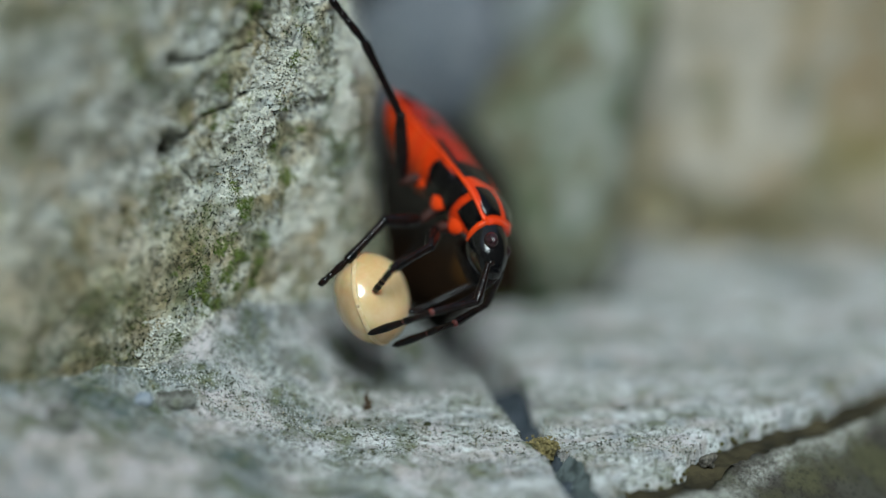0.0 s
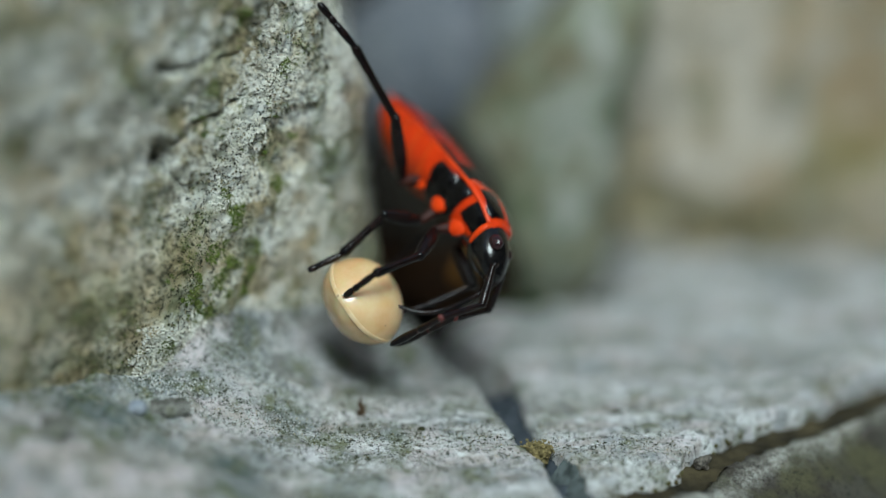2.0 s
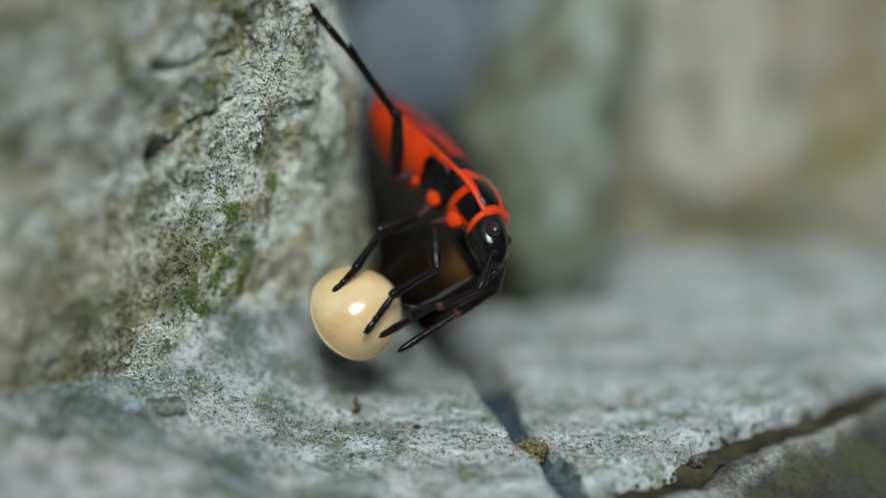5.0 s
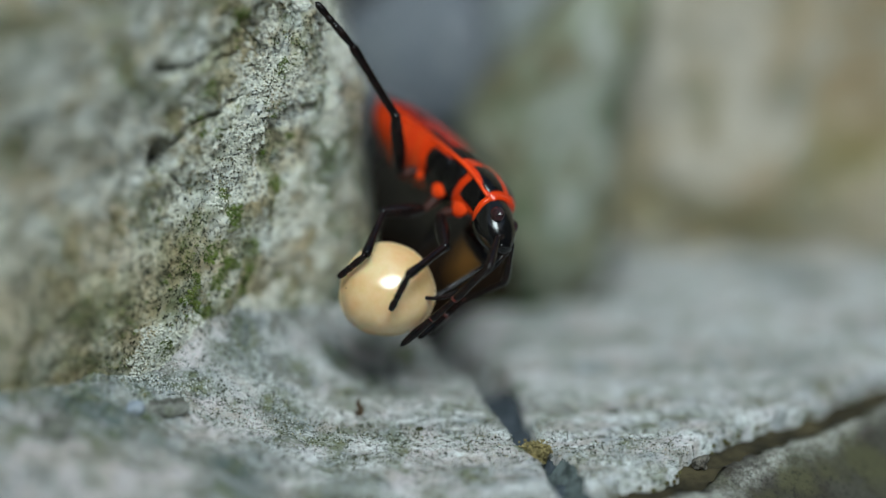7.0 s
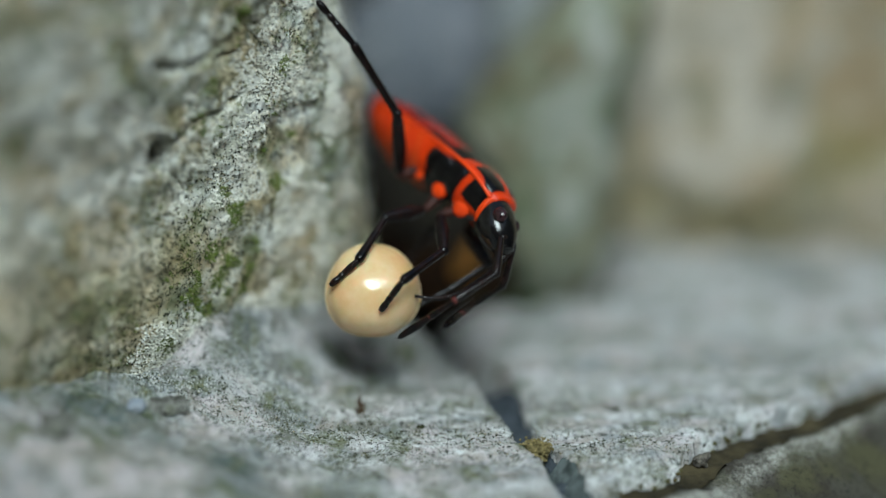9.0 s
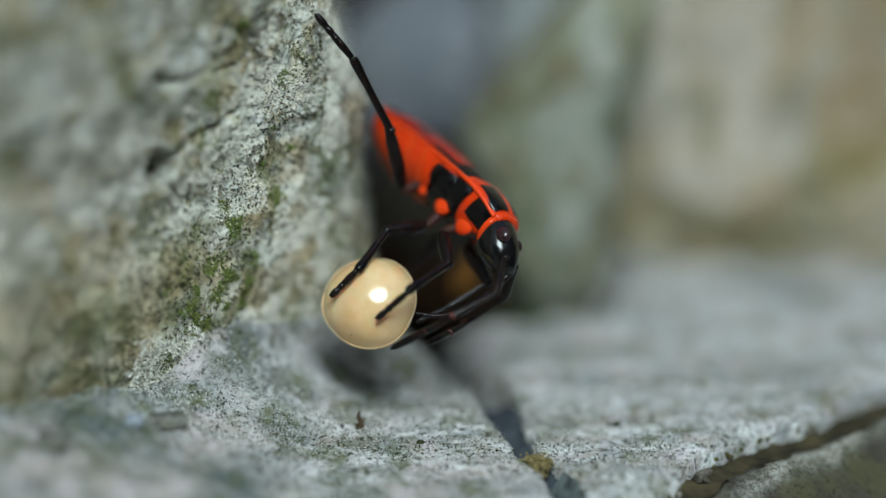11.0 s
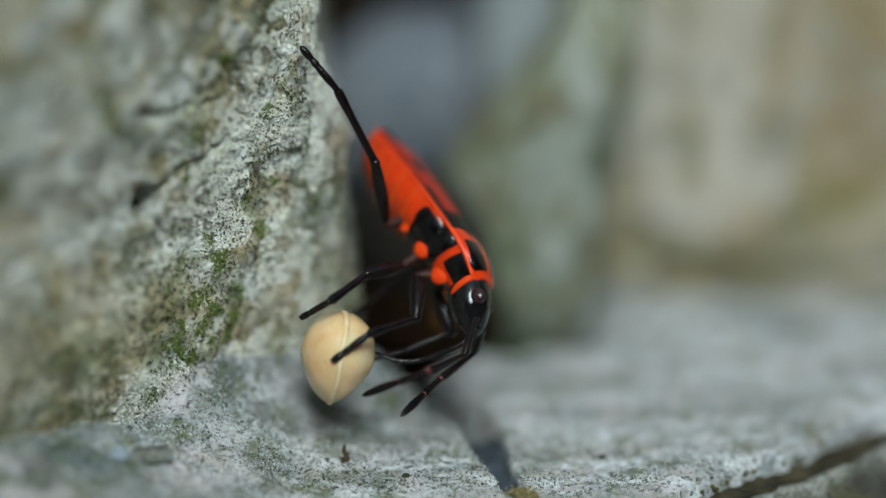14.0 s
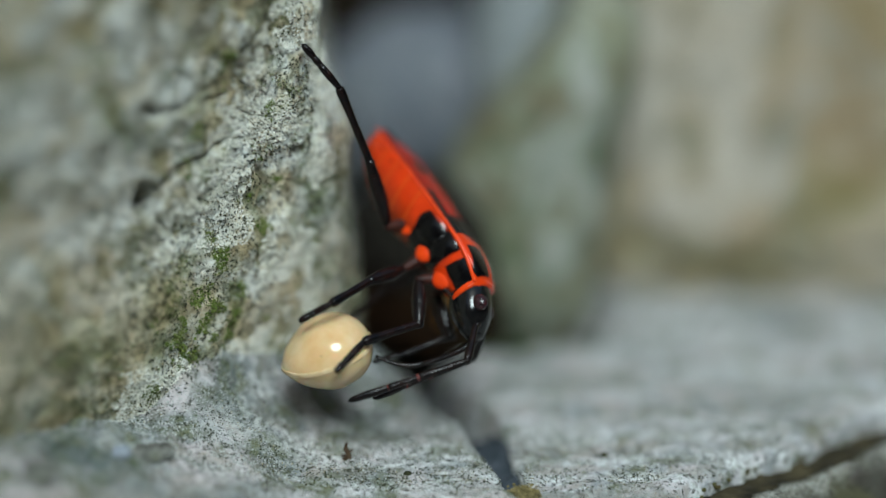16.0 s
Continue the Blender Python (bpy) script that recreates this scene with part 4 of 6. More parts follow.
# the three legs of the far side keep their bend
for chain, thick in ((((-1.30, 0.55, -1.45), (0.15, 0.65, -1.80), (0.05, -0.1, -3.2), (-0.15, -0.6, -4.1)), 0.27),
                     (((-2.40, 0.60, -1.50), (-2.75, 0.90, -2.95), (-2.25, 0.10, -4.20), (-1.75, -0.55, -4.85)), 0.165),
                     (((-3.45, 0.95, -0.85), (-4.9, 1.95, -0.75), (-6.8, 2.7, -1.2), (-7.8, 3.0, -1.9)), 0.18)):
    for k, (name, form) in enumerate((("femur", femur_form), ("tibia", tibia_form), ("tarsus", tarsus_form))):
        a, b = chain[k], chain[k + 1]
        ob = part(name, *form(math.dist(a, b), thick if k == 0 else 0.09), LEG_BLACK, bug)
        ob.matrix_basis = aim(a, b)


# ---------------------------------------------------------------- the seed: x to its point, y across the seam, z its thickness
def seed_profile(t, pointed):
    """Half thickness of the seed at the share t of its length; one end is drawn to a point."""
    t = np.clip(t, 0, 1)
    return np.where(pointed, (1 - t ** 1.6) ** 0.75, np.sqrt(1 - t ** 2.1))


def seed_outline(t, pointed):
    """Half width in the plane of the seam: rounder, with a small nib at the pointed end."""
    t = np.clip(t, 0, 1)
    return np.where(pointed, (1 - t ** 2.15) ** 0.56, np.sqrt(1 - t ** 2.2))


def pale_seed():
    seed = empty("seed")
    tagged(seed, "glossy cream seed with a raised seam, held by the bug", "seed")
    u, w = np.linspace(-1, 1, 72), np.linspace(0, 2 * math.pi, 96, endpoint=False)
    x = np.where(u > 0, 1.58, 1.44) * np.sin(u * math.pi / 2)
    tt = np.abs(np.sin(u * math.pi / 2))
    y = 1.43 * (seed_outline(tt, u > 0) + 0.004)[:, None] * np.cos(w)
    z = 1.20 * (seed_profile(tt, u > 0) + 0.004)[:, None] * np.sin(w)
    keel = np.exp(-np.abs(np.sin(w)) / 0.14)
    y = y * (1 + 0.036 * keel)
    v = np.stack([np.repeat(x[:, None], len(w), 1), y, z], -1).reshape(-1, 3)
    k = 0.045 * fbm(v, 1.5, 2, 5) + 0.008 * fbm(v, 0.5, 2, 9)
    v = v * (1 + k)[:, None]
    part("seed_body", v, grid_faces(len(u), len(w), True), SEED_CREAM, seed)
    # the seam is a thin raised rib in the plane of the broad outline
    t = np.linspace(0, 2 * math.pi, 140, endpoint=False)
    c, s = np.cos(t), np.sin(t)
    rx = np.where(c > 0, 1.58, 1.44) * c
    ry = 1.43 * 1.034 * np.sign(s) * seed_outline(np.abs(c), c > 0)
    kk = np.stack([rx, ry, 0 * rx], 1)
    kk = kk * (1 + 0.045 * fbm(kk, 1.5, 2, 5) + 0.004)[:, None]
    rib = []
    for a in np.linspace(0, 2 * math.pi, 8, endpoint=False):
        q = kk * (1 + 0.012 * math.cos(a))
        q = q + np.stack([0 * rx, 0 * rx, 0.085 * math.sin(a) + 0.02 * np.sin(5 * t)], 1)
        rib.append(q)
    rv = np.concatenate(rib)
    rf = grid_faces(8, 140, True) + [[7 * 140 + k, 7 * 140 + (k + 1) % 140, (k + 1) % 140, k] for k in range(140)]
    part("seam", rv, rf, SEED_RIDGE, seed, "pale raised seam")
    part("seed_scar", *blob((1.55, 0, 0), (0.06, 0.08, 0.07), 16), SEED_DOT, seed, "small pale scar at the point")
    part("seed_hilum", *blob((-1.37, 0, 0.03), (0.06, 0.20, 0.10), 16), SEED_RIDGE, seed, "whitish hilum at the blunt end")
    rnd = random.Random(3)
    for k in range(3):
        a, b = rnd.uniform(-0.9, 0.9), rnd.uniform(0, 6.28)
        q = math.sqrt(1 - a * a)
        part("dark_fleck", *blob((1.6 * a, 1.43 * q * math.cos(b), 1.2 * q * math.sin(b)), (0.024, 0.024, 0.02), 8), SPECK_BROWN, seed, "tiny brown fleck on the seed")
    return seed


seed = pale_seed()


# ---------------------------------------------------------------- crumbs, lichen grains, moss and small litter
def face_place(s, z):
    x, y, nx, ny = block_point(np.array([float(s)]), np.array([float(z)]))
    return x[0], y[0], nx[0], ny[0]


def bed(x, y):
    return float(slab_height(np.array([float(x)]), np.array([float(y)]))[0])


def small_stone(name, at, half, seed_no, material, label, category, lump=0.2):
    ob = boulder(name, dipped(at), half, 2.3, seed_no, material, lump, 48, 0.0, 0.16)
    return tagged(ob, label, category)


small_stone("pebble", (-9.4, -4.7, bed(-9.4, -4.7) + 0.05), (0.26, 0.25, 0.2), 5, PEBBLE_BLUE, "small blue-grey pebble on the slab", "pebble")
small_stone("stone_chip", (-8.55, -3.9, bed(-8.55, -3.9) - 0.02), (0.72, 0.6, 0.24), 6, CHIP, "flat brown-grey stone chip on the slab", "stone chip")
small_stone("stone_chip", (-11.5, -8.4, bed(-11.5, -8.4) + 0.12), (0.50, 0.45, 0.38), 8, CHIP, "dull brown stone chip on the slab", "stone chip")
small_stone("lichen_lump", (3.0, -4.0, -0.14), (0.34, 0.32, 0.26), 12, YELLOW_LICHEN, "yellowish lichen lump wedged in the crack", "lichen", 0.35)
small_stone("lichen_lump", (8.05, -4.2, -0.34), (0.27, 0.22, 0.22), 14, CURL_BROWN, "grey-brown curled lichen flake on the broken rim", "lichen", 0.4)
small_stone("crumb", (-0.69, -2.6, bed(-0.69, -2.6) + 0.03), (0.11, 0.09, 0.08), 16, DARK_CRUMB, "tiny dark crumb on the slab", "crumb")
small_stone("crumb", (5.6, -0.4, bed(5.6, -0.4) + 0.03), (0.13, 0.10, 0.09), 18, DARK_CRUMB, "tiny dark crumb on the slab", "crumb")

stub = bed(-2.6, -1.5)
v, f = joined(tube([(-2.60, -1.5, stub - 0.05), (-2.56, -1.5, stub + 0.18), (-2.64, -1.5, stub + 0.36), (-2.60, -1.5, stub + 0.58)], [0.16, 0.09, 0.08, 0.03], 9, 5),
              tube([(-2.60, -1.5, stub + 0.2), (-2.42, -1.55, stub + 0.34)], [0.06, 0.02], 7, 3), tube([(-2.58, -1.5, stub + 0.1), (-2.80, -1.55, stub + 0.16)], [0.06, 0.02], 7, 3))
tagged(part("twig_stub", dipped(v), f, SPECK_BROWN), "tiny dark brown plant stub standing on the slab", "twig")


def dead_leaf(at, long, wide, material, label, seed_no):
    """A curled brown leaf scrap in the dark gap."""
    u, w = np.linspace(-1, 1, 36), np.linspace(-1, 1, 26)
    U, W = np.meshgrid(u, w)
    x, y = U.ravel() * long, W.ravel() * wide * np.sqrt(np.maximum(1 - (U.ravel() * 0.9) ** 2, 0.05))
    p = np.stack([x, y, 0 * x], 1)
    x, y = x + 0.10 * long * fbm(p, 0.7, 2, seed_no + 4), y + 0.12 * wide * fbm(p, 0.6, 2, seed_no + 5)
    z = 0.35 * np.cos(x * 1.1) + 0.06 * x * y + 0.22 * fbm(p, 0.8, 3, seed_no)
    top = np.stack([x, y, z], 1)
    n0 = len(top)
    faces = grid_faces(len(w), len(u))
    faces += [[i + n0 for i in g[::-1]] for g in faces]
    ob = part("dead_leaf", np.concatenate([top, top - (0, 0, 0.06)]), faces, material)
    ob.matrix_basis = at
    return tagged(ob, label, "leaf")


dead_leaf(pose(0.2 * MM, 10.4 * MM, 1.5 * MM, 58, 14, 12), 2.5, 1.9, LEAF_BROWN, "curled dark brown leaf scrap in the gap", 3)
dead_leaf(pose(1.0 * MM, 9.4 * MM, 1.75 * MM, 50, -58, 8), 0.85, 0.34, LEAF_AMBER, "narrow amber dead leaf scrap under the bug", 13)
# dark heap put in to stand for the shade of the deep gap
tagged(boulder("gap_shade_heap", (-0.6, 13.4, 0.6), (3.0, 3.2, 4.4), 2.4, 33, GAP_SHADE_SOIL, 0.15), "near-black soil heap added for the shade in the gap", "soil", kind="stuff")


def scatter(name, count, seed_no, size, where, material, label, category):
    """Many tiny angular grains pressed into a surface, as one mesh. where(rnd) gives a place, its outward way, or None."""
    rnd = random.Random(seed_no)
    verts, faces = [], []
    base = [(1, 0, 0), (-1, 0, 0), (0, 1, 0), (0, -1, 0), (0, 0, 1), (0, 0, -1)]
    tri = [(0, 2, 4), (2, 1, 4), (1, 3, 4), (3, 0, 4), (2, 0, 5), (1, 2, 5), (3, 1, 5), (0, 3, 5)]
    while count:
        count -= 1
        p = where(rnd)
        if p is None:
            continue
        r = size * rnd.uniform(0.5, 1.5)
        n = len(verts)
        turn = Euler([rnd.uniform(0, 6.28) for _ in range(3)]).to_matrix()
        for q in base:
            w = turn @ Vector([c * rnd.uniform(0.6, 1.3) * r for c in q])
            verts.append((p[0] + w.x, p[1] + w.y, p[2] + w.z))
        faces += [[n + i for i in t] for t in tri]
    ob = part(name, verts, faces, material, smooth=False)
    return tagged(ob, label, category, kind="stuff")


BLOCK_V = np.array([v.co[:] for v in block.data.vertices]) / MM


def crust_points(pts, keep, size, seed_no):
    """Points of a surface inside a region where a noise field forms crusts."""
    sel = pts[keep(pts)]
    f = fbm(sel, size, 3, seed_no, 0.6)
    return sel[f > -0.2]


front = lambda p: (p[:, 0] > -13) & (p[:, 0] < -1.2) & (p[:, 2] > 0.3) & (p[:, 2] < 16) & (p[:, 1] < 5.2)
lit = crust_points(BLOCK_V, front, 1.5, 201)
way = (lit[:, 0] - CORNER[0]) * ALONG[0] + (lit[:, 1] - CORNER[1]) * ALONG[1]
lit = lit[np.abs(way - np.interp(lit[:, 2], [0, 4, 8, 12, 16], [7.8, 6.3, 4.8, 3.0, 2.0])) < 3.0 + 2.6 * fbm(lit, 1.2, 3, 207, 0.7)]
way = (lit[:, 0] - CORNER[0]) * ALONG[0] + (lit[:, 1] - CORNER[1]) * ALONG[1]
lit = lit[(np.abs(lit[:, 2] - 5.1) > 1.6) | (way < 4.8)]
spread = crust_points(BLOCK_V, front, 0.9, 221)
moss_spots = ((5.75, 4.0, 0.22), (5.5, 3.7, 0.16), (7.5, 3.4, 0.18), (7.9, 3.1, 0.13), (8.3, 4.0, 0.18), (8.0, 4.4, 0.14), (4.6, 4.4, 0.16), (4.2, 3.9, 0.12), (6.6, 3.9, 0.12), (7.2, 5.2, 0.12), (8.8, 3.3, 0.12), (6.2, 4.8, 0.12), (9.1, 4.9, 0.2), (0.7, 10.3, 0.2), (7.2, 9.8, 0.24), (6.7, 9.5, 0.18),
              (7.0, 10.7, 0.20), (5.0, 8.3, 0.18), (6.1, 7.2, 0.22), (4.2, 7.3, 0.18), (8.9, 2.6, 0.2), (2.9, 11.1, 0.16), (6.1, 6.3, 0.2), (6.7, 5.4, 0.22), (4.6, 12.8, 0.25), (3.2, 8.6, 0.16), (5.2, 5.0, 0.18), (6.9, 4.4, 0.2))
mossy = []
block_way = (BLOCK_V[:, 0] - CORNER[0]) * ALONG[0] + (BLOCK_V[:, 1] - CORNER[1]) * ALONG[1]
for s0, z0, r0 in moss_spots:
    fx, fy, _, _ = face_place(s0, z0)
    d = np.hypot(block_way - ((fx - CORNER[0]) * ALONG[0] + (fy - CORNER[1]) * ALONG[1]), BLOCK_V[:, 2] - z0) + 9 * (BLOCK_V[:, 1] > 6)
    mossy.append(BLOCK_V[d < r0 * (0.75 + 2.3 * fbm(BLOCK_V, 0.55, 4, 309, 0.75))])
mossy = np.concatenate(mossy)
open_floor = lambda p: (p[:, 0] > -14) & (p[:, 0] < 14) & (p[:, 1] > -9) & (p[:, 1] < 7) & (p[:, 2] > -0.45)
pale = dipped(crust_points(SLAB_V, open_floor, 1.0, 401))


def pick(points):
    def where(rnd):
        q = points[rnd.randrange(len(points))]
        return q[0] + rnd.uniform(-0.05, 0.05), q[1] + rnd.uniform(-0.05, 0.05), q[2] + rnd.uniform(-0.03, 0.03)
    return where


scatter("lichen_grains", 40000, 1, 0.027, pick(lit), LICHEN_WHITE, "fine white lichen grains crusting the stone block", "lichen")
scatter("lichen_grains", 16000, 6, 0.026, pick(spread), LICHEN_TAN, "fine tan lichen grains on the stone block", "lichen")
scatter("lichen_grains", 24000, 2, 0.026, pick(pale), SLAB_GRAIN, "fine pale lichen grains on the slab", "lichen")
foot_crust = dipped(crust_points(SLAB_V, lambda p: (p[:, 0] > -10) & (p[:, 0] < -5.4) & (p[:, 1] > -4.5) & (p[:, 1] < 1.5) & (p[:, 2] > -0.45), 0.7, 411))
scatter("lichen_grains", 3800, 12, 0.024, pick(foot_crust), SLAB_GRAIN, "white lichen grains where the slab meets the block", "lichen")
scatter("lichen_grains", 6000, 7, 0.022, pick(pale), LICHEN_TAN, "fine tan lichen grains on the slab", "lichen")
scatter("moss", 4500, 3, 0.03, pick(mossy), MOSS_GREEN, "small green moss tufts on the stone block", "moss")
green_film = spread[fbm(spread, 1.3, 3, 231, 0.65) > 0.25]
scatter("moss", 4000, 8, 0.027, pick(green_film), MOSS_GREEN, "thin scattered green moss film on the stone block", "moss")
scatter("dark_grains", 24000, 4, 0.028, pick(spread), DARK_CRUMB, "fine dark grains in the lichen crust", "grit")
scatter("moss", 3500, 15, 0.028, pick(dipped(SLAB_V[open_floor(SLAB_V)][fbm(SLAB_V[open_floor(SLAB_V)], 0.9, 3, 415, 0.7) - 0.03 * SLAB_V[open_floor(SLAB_V)][:, 0] > 0.34])), RIM_MOSS, "thin olive moss specks on the slab", "moss")
scatter("dark_grains", 24000, 5, 0.027, pick(pale), DARK_CRUMB, "fine dark grains on the slab", "grit")

foot_moss = SLAB_V[np.hypot((SLAB_V[:, 0] - 3.0) / 2.3, (SLAB_V[:, 1] - 11.0) / 1.7) + 0.5 * fbm(SLAB_V, 1.2, 3, 417, 0.6) < 0.95]
scatter("moss", 5000, 16, 0.11, pick(dipped(foot_moss)), FOOT_MOSS, "dark green moss at the foot of the standing stone", "moss")
rim_line = SLAB_V[(SLAB_V[:, 0] > 3) & (SLAB_V[:, 0] < 16) & (SLAB_V[:, 1] < 4) & (SLAB_V[:, 1] > -9)]
rim_line = rim_line[(rim_line[:, 2] < -0.34) & (rim_line[:, 2] > -1.2) & (np.abs(rim_side(rim_line[:, 0], rim_line[:, 1])) < 0.5)]
scatter("moss", 6000, 9, 0.04, pick(dipped(rim_line)), RIM_MOSS, "brown dried moss along the slab's broken rim", "moss")
scatter("lichen_grains", 420, 10, 0.045, lambda rnd: dipped((2.98 + rnd.gauss(0, 0.2), -4.0 + rnd.gauss(0, 0.2), 0.06 + rnd.uniform(-0.2, 0.16))), YELLOW_LICHEN, "yellow-olive lichen grains in the crack", "lichen")


# ---------------------------------------------------------------- what moves

def motions():
    walk(bug, [
        (0, pose(0.001567, 0.000238, 0.005595, -33.49, 25.93, -58.36)),
        (0.5, pose(0.001744, 0.00024, 0.00558, -38.74, 24.72, -57.24)),
        (1, pose(0.001853, 0.000233, 0.005681, -39.23, 23.55, -56.44)),
        (1.5, pose(0.00191, 0.000274, 0.005732, -38.32, 23.5, -55.93)),
        (2, pose(0.001882, 0.000394, 0.005557, -40.02, 27.03, -55.8)),
        (2.5, pose(0.001763, 0.000434, 0.005393, -42.51, 28.44, -56.97)),
        (3, pose(0.001671, 0.000578, 0.005329, -36.43, 30.3, -56.16)),
        (3.5, pose(0.001573, 0.000545, 0.005279, -36.83, 31.7, -56.82)),
        (4, pose(0.001684, 0.000511, 0.005374, -32.35, 31.25, -54.63)),
        (6.5, pose(0.002146, 0.000218, 0.006686, -35.88, 14.19, -54.62)),
        (7, pose(0.002036, 0.000377, 0.006486, -31.29, 17.69, -54.63)),
        (7.5, pose(0.001762, 0.000312, 0.006192, -34.07, 19.88, -56.57)),
        (8, pose(0.001943, 0.000346, 0.006387, -31.07, 18.36, -53.95)),
        (8.5, pose(0.002053, 0.000389, 0.006423, -33.72, 17.69, -53.25)),
        (9, pose(0.00206, 0.000492, 0.006368, -31.7, 18.52, -52.26)),
        (11.5, pose(0.002215, 0.000624, 0.006134, -33.05, 21.33, -51.62)),
        (12, pose(0.002369, 0.000475, 0.006314, -31.68, 20.55, -49.85)),
        (12.5, pose(0.002154, 0.00041, 0.006046, -37.37, 21.11, -53.49)),
        (13, pose(0.00228, 0.000476, 0.006024, -37.81, 22.51, -52.21)),
        (13.5, pose(0.002184, 0.000653, 0.005822, -39.26, 24.96, -53.02)),
        (14, pose(0.0018, 0.000701, 0.00527, -39.08, 34.23, -54.62)),
        (14.5, pose(0.001724, 0.000626, 0.005233, -38.11, 35.35, -55.28)),
        (15, pose(0.001627, 0.0007, 0.004984, -41.33, 36.64, -55.88)),
        (15.5, pose(0.001592, 0.000682, 0.00496, -42.13, 37.09, -55.83)),
        (16, pose(0.001775, 0.000643, 0.005027, -40.37, 36.26, -53.65)),
    ])
    walk(seed, [
        (0, pose(-0.002495, -0.000446, 0.003613, -70.58, -8.68, -104.5)),
        (0.5, pose(-0.002396, -0.00045, 0.003597, -68.05, -11.57, -104.8)),
        (1, pose(-0.002493, -0.000495, 0.003457, -66.31, -14.41, -104.86)),
        (1.5, pose(-0.002509, -0.00048, 0.003499, -65.65, -14.15, -107.89)),
        (2, pose(-0.002584, -0.000404, 0.003714, -49.06, -21.68, -119.17)),
        (2.5, pose(-0.002942, -0.000447, 0.003574, -39.83, -27.39, -137.88)),
        (3, pose(-0.002996, -0.000527, 0.003328, -26.57, -30.19, -153.92)),
        (3.5, pose(-0.003058, -0.000524, 0.003333, -23, -22.9, -177.86)),
        (4, pose(-0.003083, -0.000548, 0.003255, -30.51, -11.31, -174.35)),
        (6.5, pose(-0.001635, -0.000391, 0.003753, -47.72, -79.28, 145.24)),
        (7, pose(-0.00169, -0.000316, 0.003981, -33.95, -75.1, 125.75)),
        (7.5, pose(-0.002166, -0.000323, 0.003951, -16.55, -71.11, 107.29)),
        (8, pose(-0.001996, -0.000325, 0.003954, -16.78, -71.1, 107.62)),
        (8.5, pose(-0.002114, -0.000356, 0.00386, -19.2, -69.98, 116.36)),
        (9, pose(-0.002174, -0.000348, 0.003886, -26.37, -68.52, 124.12)),
        (11.5, pose(-0.002236, -0.000285, 0.004019, -48.65, 7.53, 176.05)),
        (12, pose(-0.002233, -0.000277, 0.003991, -31.83, 2.23, -176.46)),
        (12.5, pose(-0.002263, -0.000245, 0.004095, -23.56, 5.05, -175.55)),
        (13, pose(-0.002386, -0.000315, 0.003852, -15.79, 27.4, -160.34)),
        (13.5, pose(-0.002428, -0.000298, 0.003904, 0.72, 51.63, -145.96)),
        (14, pose(-0.002855, -0.00044, 0.003431, 61.68, 65.4, -111.85)),
        (14.5, pose(-0.00305, -0.000427, 0.003475, 69.17, 68.71, -127.77)),
        (15, pose(-0.00309, -0.000427, 0.003471, 52.77, 44.71, -115.67)),
        (15.5, pose(-0.003326, -0.000434, 0.003436, 94.74, 8.37, -117.35)),
        (16, pose(-0.003173, -0.000432, 0.003468, -1.13, 18.26, -167.8)),
    ])
    walk(LIMB_PARTS["fore"][0], [
        (0, pose(-0.0014, -0.00085, -0.0014, -84.71, 5.42, -41.14)),
        (0.5, pose(-0.0014, -0.00085, -0.0014, -83.17, 10.33, -27.62)),
        (1, pose(-0.0014, -0.00085, -0.0014, -81.68, 26.07, -18.82)),
        (1.5, pose(-0.0014, -0.00085, -0.0014, -86.41, 24.97, -27.09)),
        (2, pose(-0.0014, -0.00085, -0.0014, -93.4, 28.35, -43.99)),
        (2.5, pose(-0.0014, -0.00085, -0.0014, -78.88, 27.51, -9.55)),
        (3, pose(-0.0014, -0.00085, -0.0014, -81.86, 38.03, -15.89)),
        (3.5, pose(-0.0014, -0.00085, -0.0014, -89.22, 38.79, -29.05)),
        (4, pose(-0.0014, -0.00085, -0.0014, -72.73, 33.81, -6.47)),
        (6.5, pose(-0.0014, -0.00085, -0.0014, -73.55, 29.17, -11.12)),
        (7, pose(-0.0014, -0.00085, -0.0014, -80.99, 19.14, -19.66)),
        (7.5, pose(-0.0014, -0.00085, -0.0014, -84.46, 15.58, -25.78)),
        (8, pose(-0.0014, -0.00085, -0.0014, -81.53, 20.77, -26.6)),
        (8.5, pose(-0.0014, -0.00085, -0.0014, -81.02, 28.53, -25.31)),
        (9, pose(-0.0014, -0.00085, -0.0014, -79.47, 25.59, -19.68)),
        (11.5, pose(-0.0014, -0.00085, -0.0014, -83.6, 18.1, -23.1)),
        (12, pose(-0.0014, -0.00085, -0.0014, -78.54, 27.28, -22.4)),
        (12.5, pose(-0.0014, -0.00085, -0.0014, -82.04, 11.63, -25.24)),
        (13, pose(-0.0014, -0.00085, -0.0014, -83.21, 18.13, -35.55)),
        (13.5, pose(-0.0014, -0.00085, -0.0014, -81.26, 14.94, -21.31)),
        (14, pose(-0.0014, -0.00085, -0.0014, -81.11, 25.57, -16.62)),
        (14.5, pose(-0.0014, -0.00085, -0.0014, -81.62, 17.56, -20.17)),
        (15, pose(-0.0014, -0.00085, -0.0014, -79.5, 17.8, -5.43)),
        (15.5, pose(-0.0014, -0.00085, -0.0014, -85.66, 30.64, -19.15)),
        (16, pose(-0.0014, -0.00085, -0.0014, -80.77, 25.62, -12.74)),
    ])
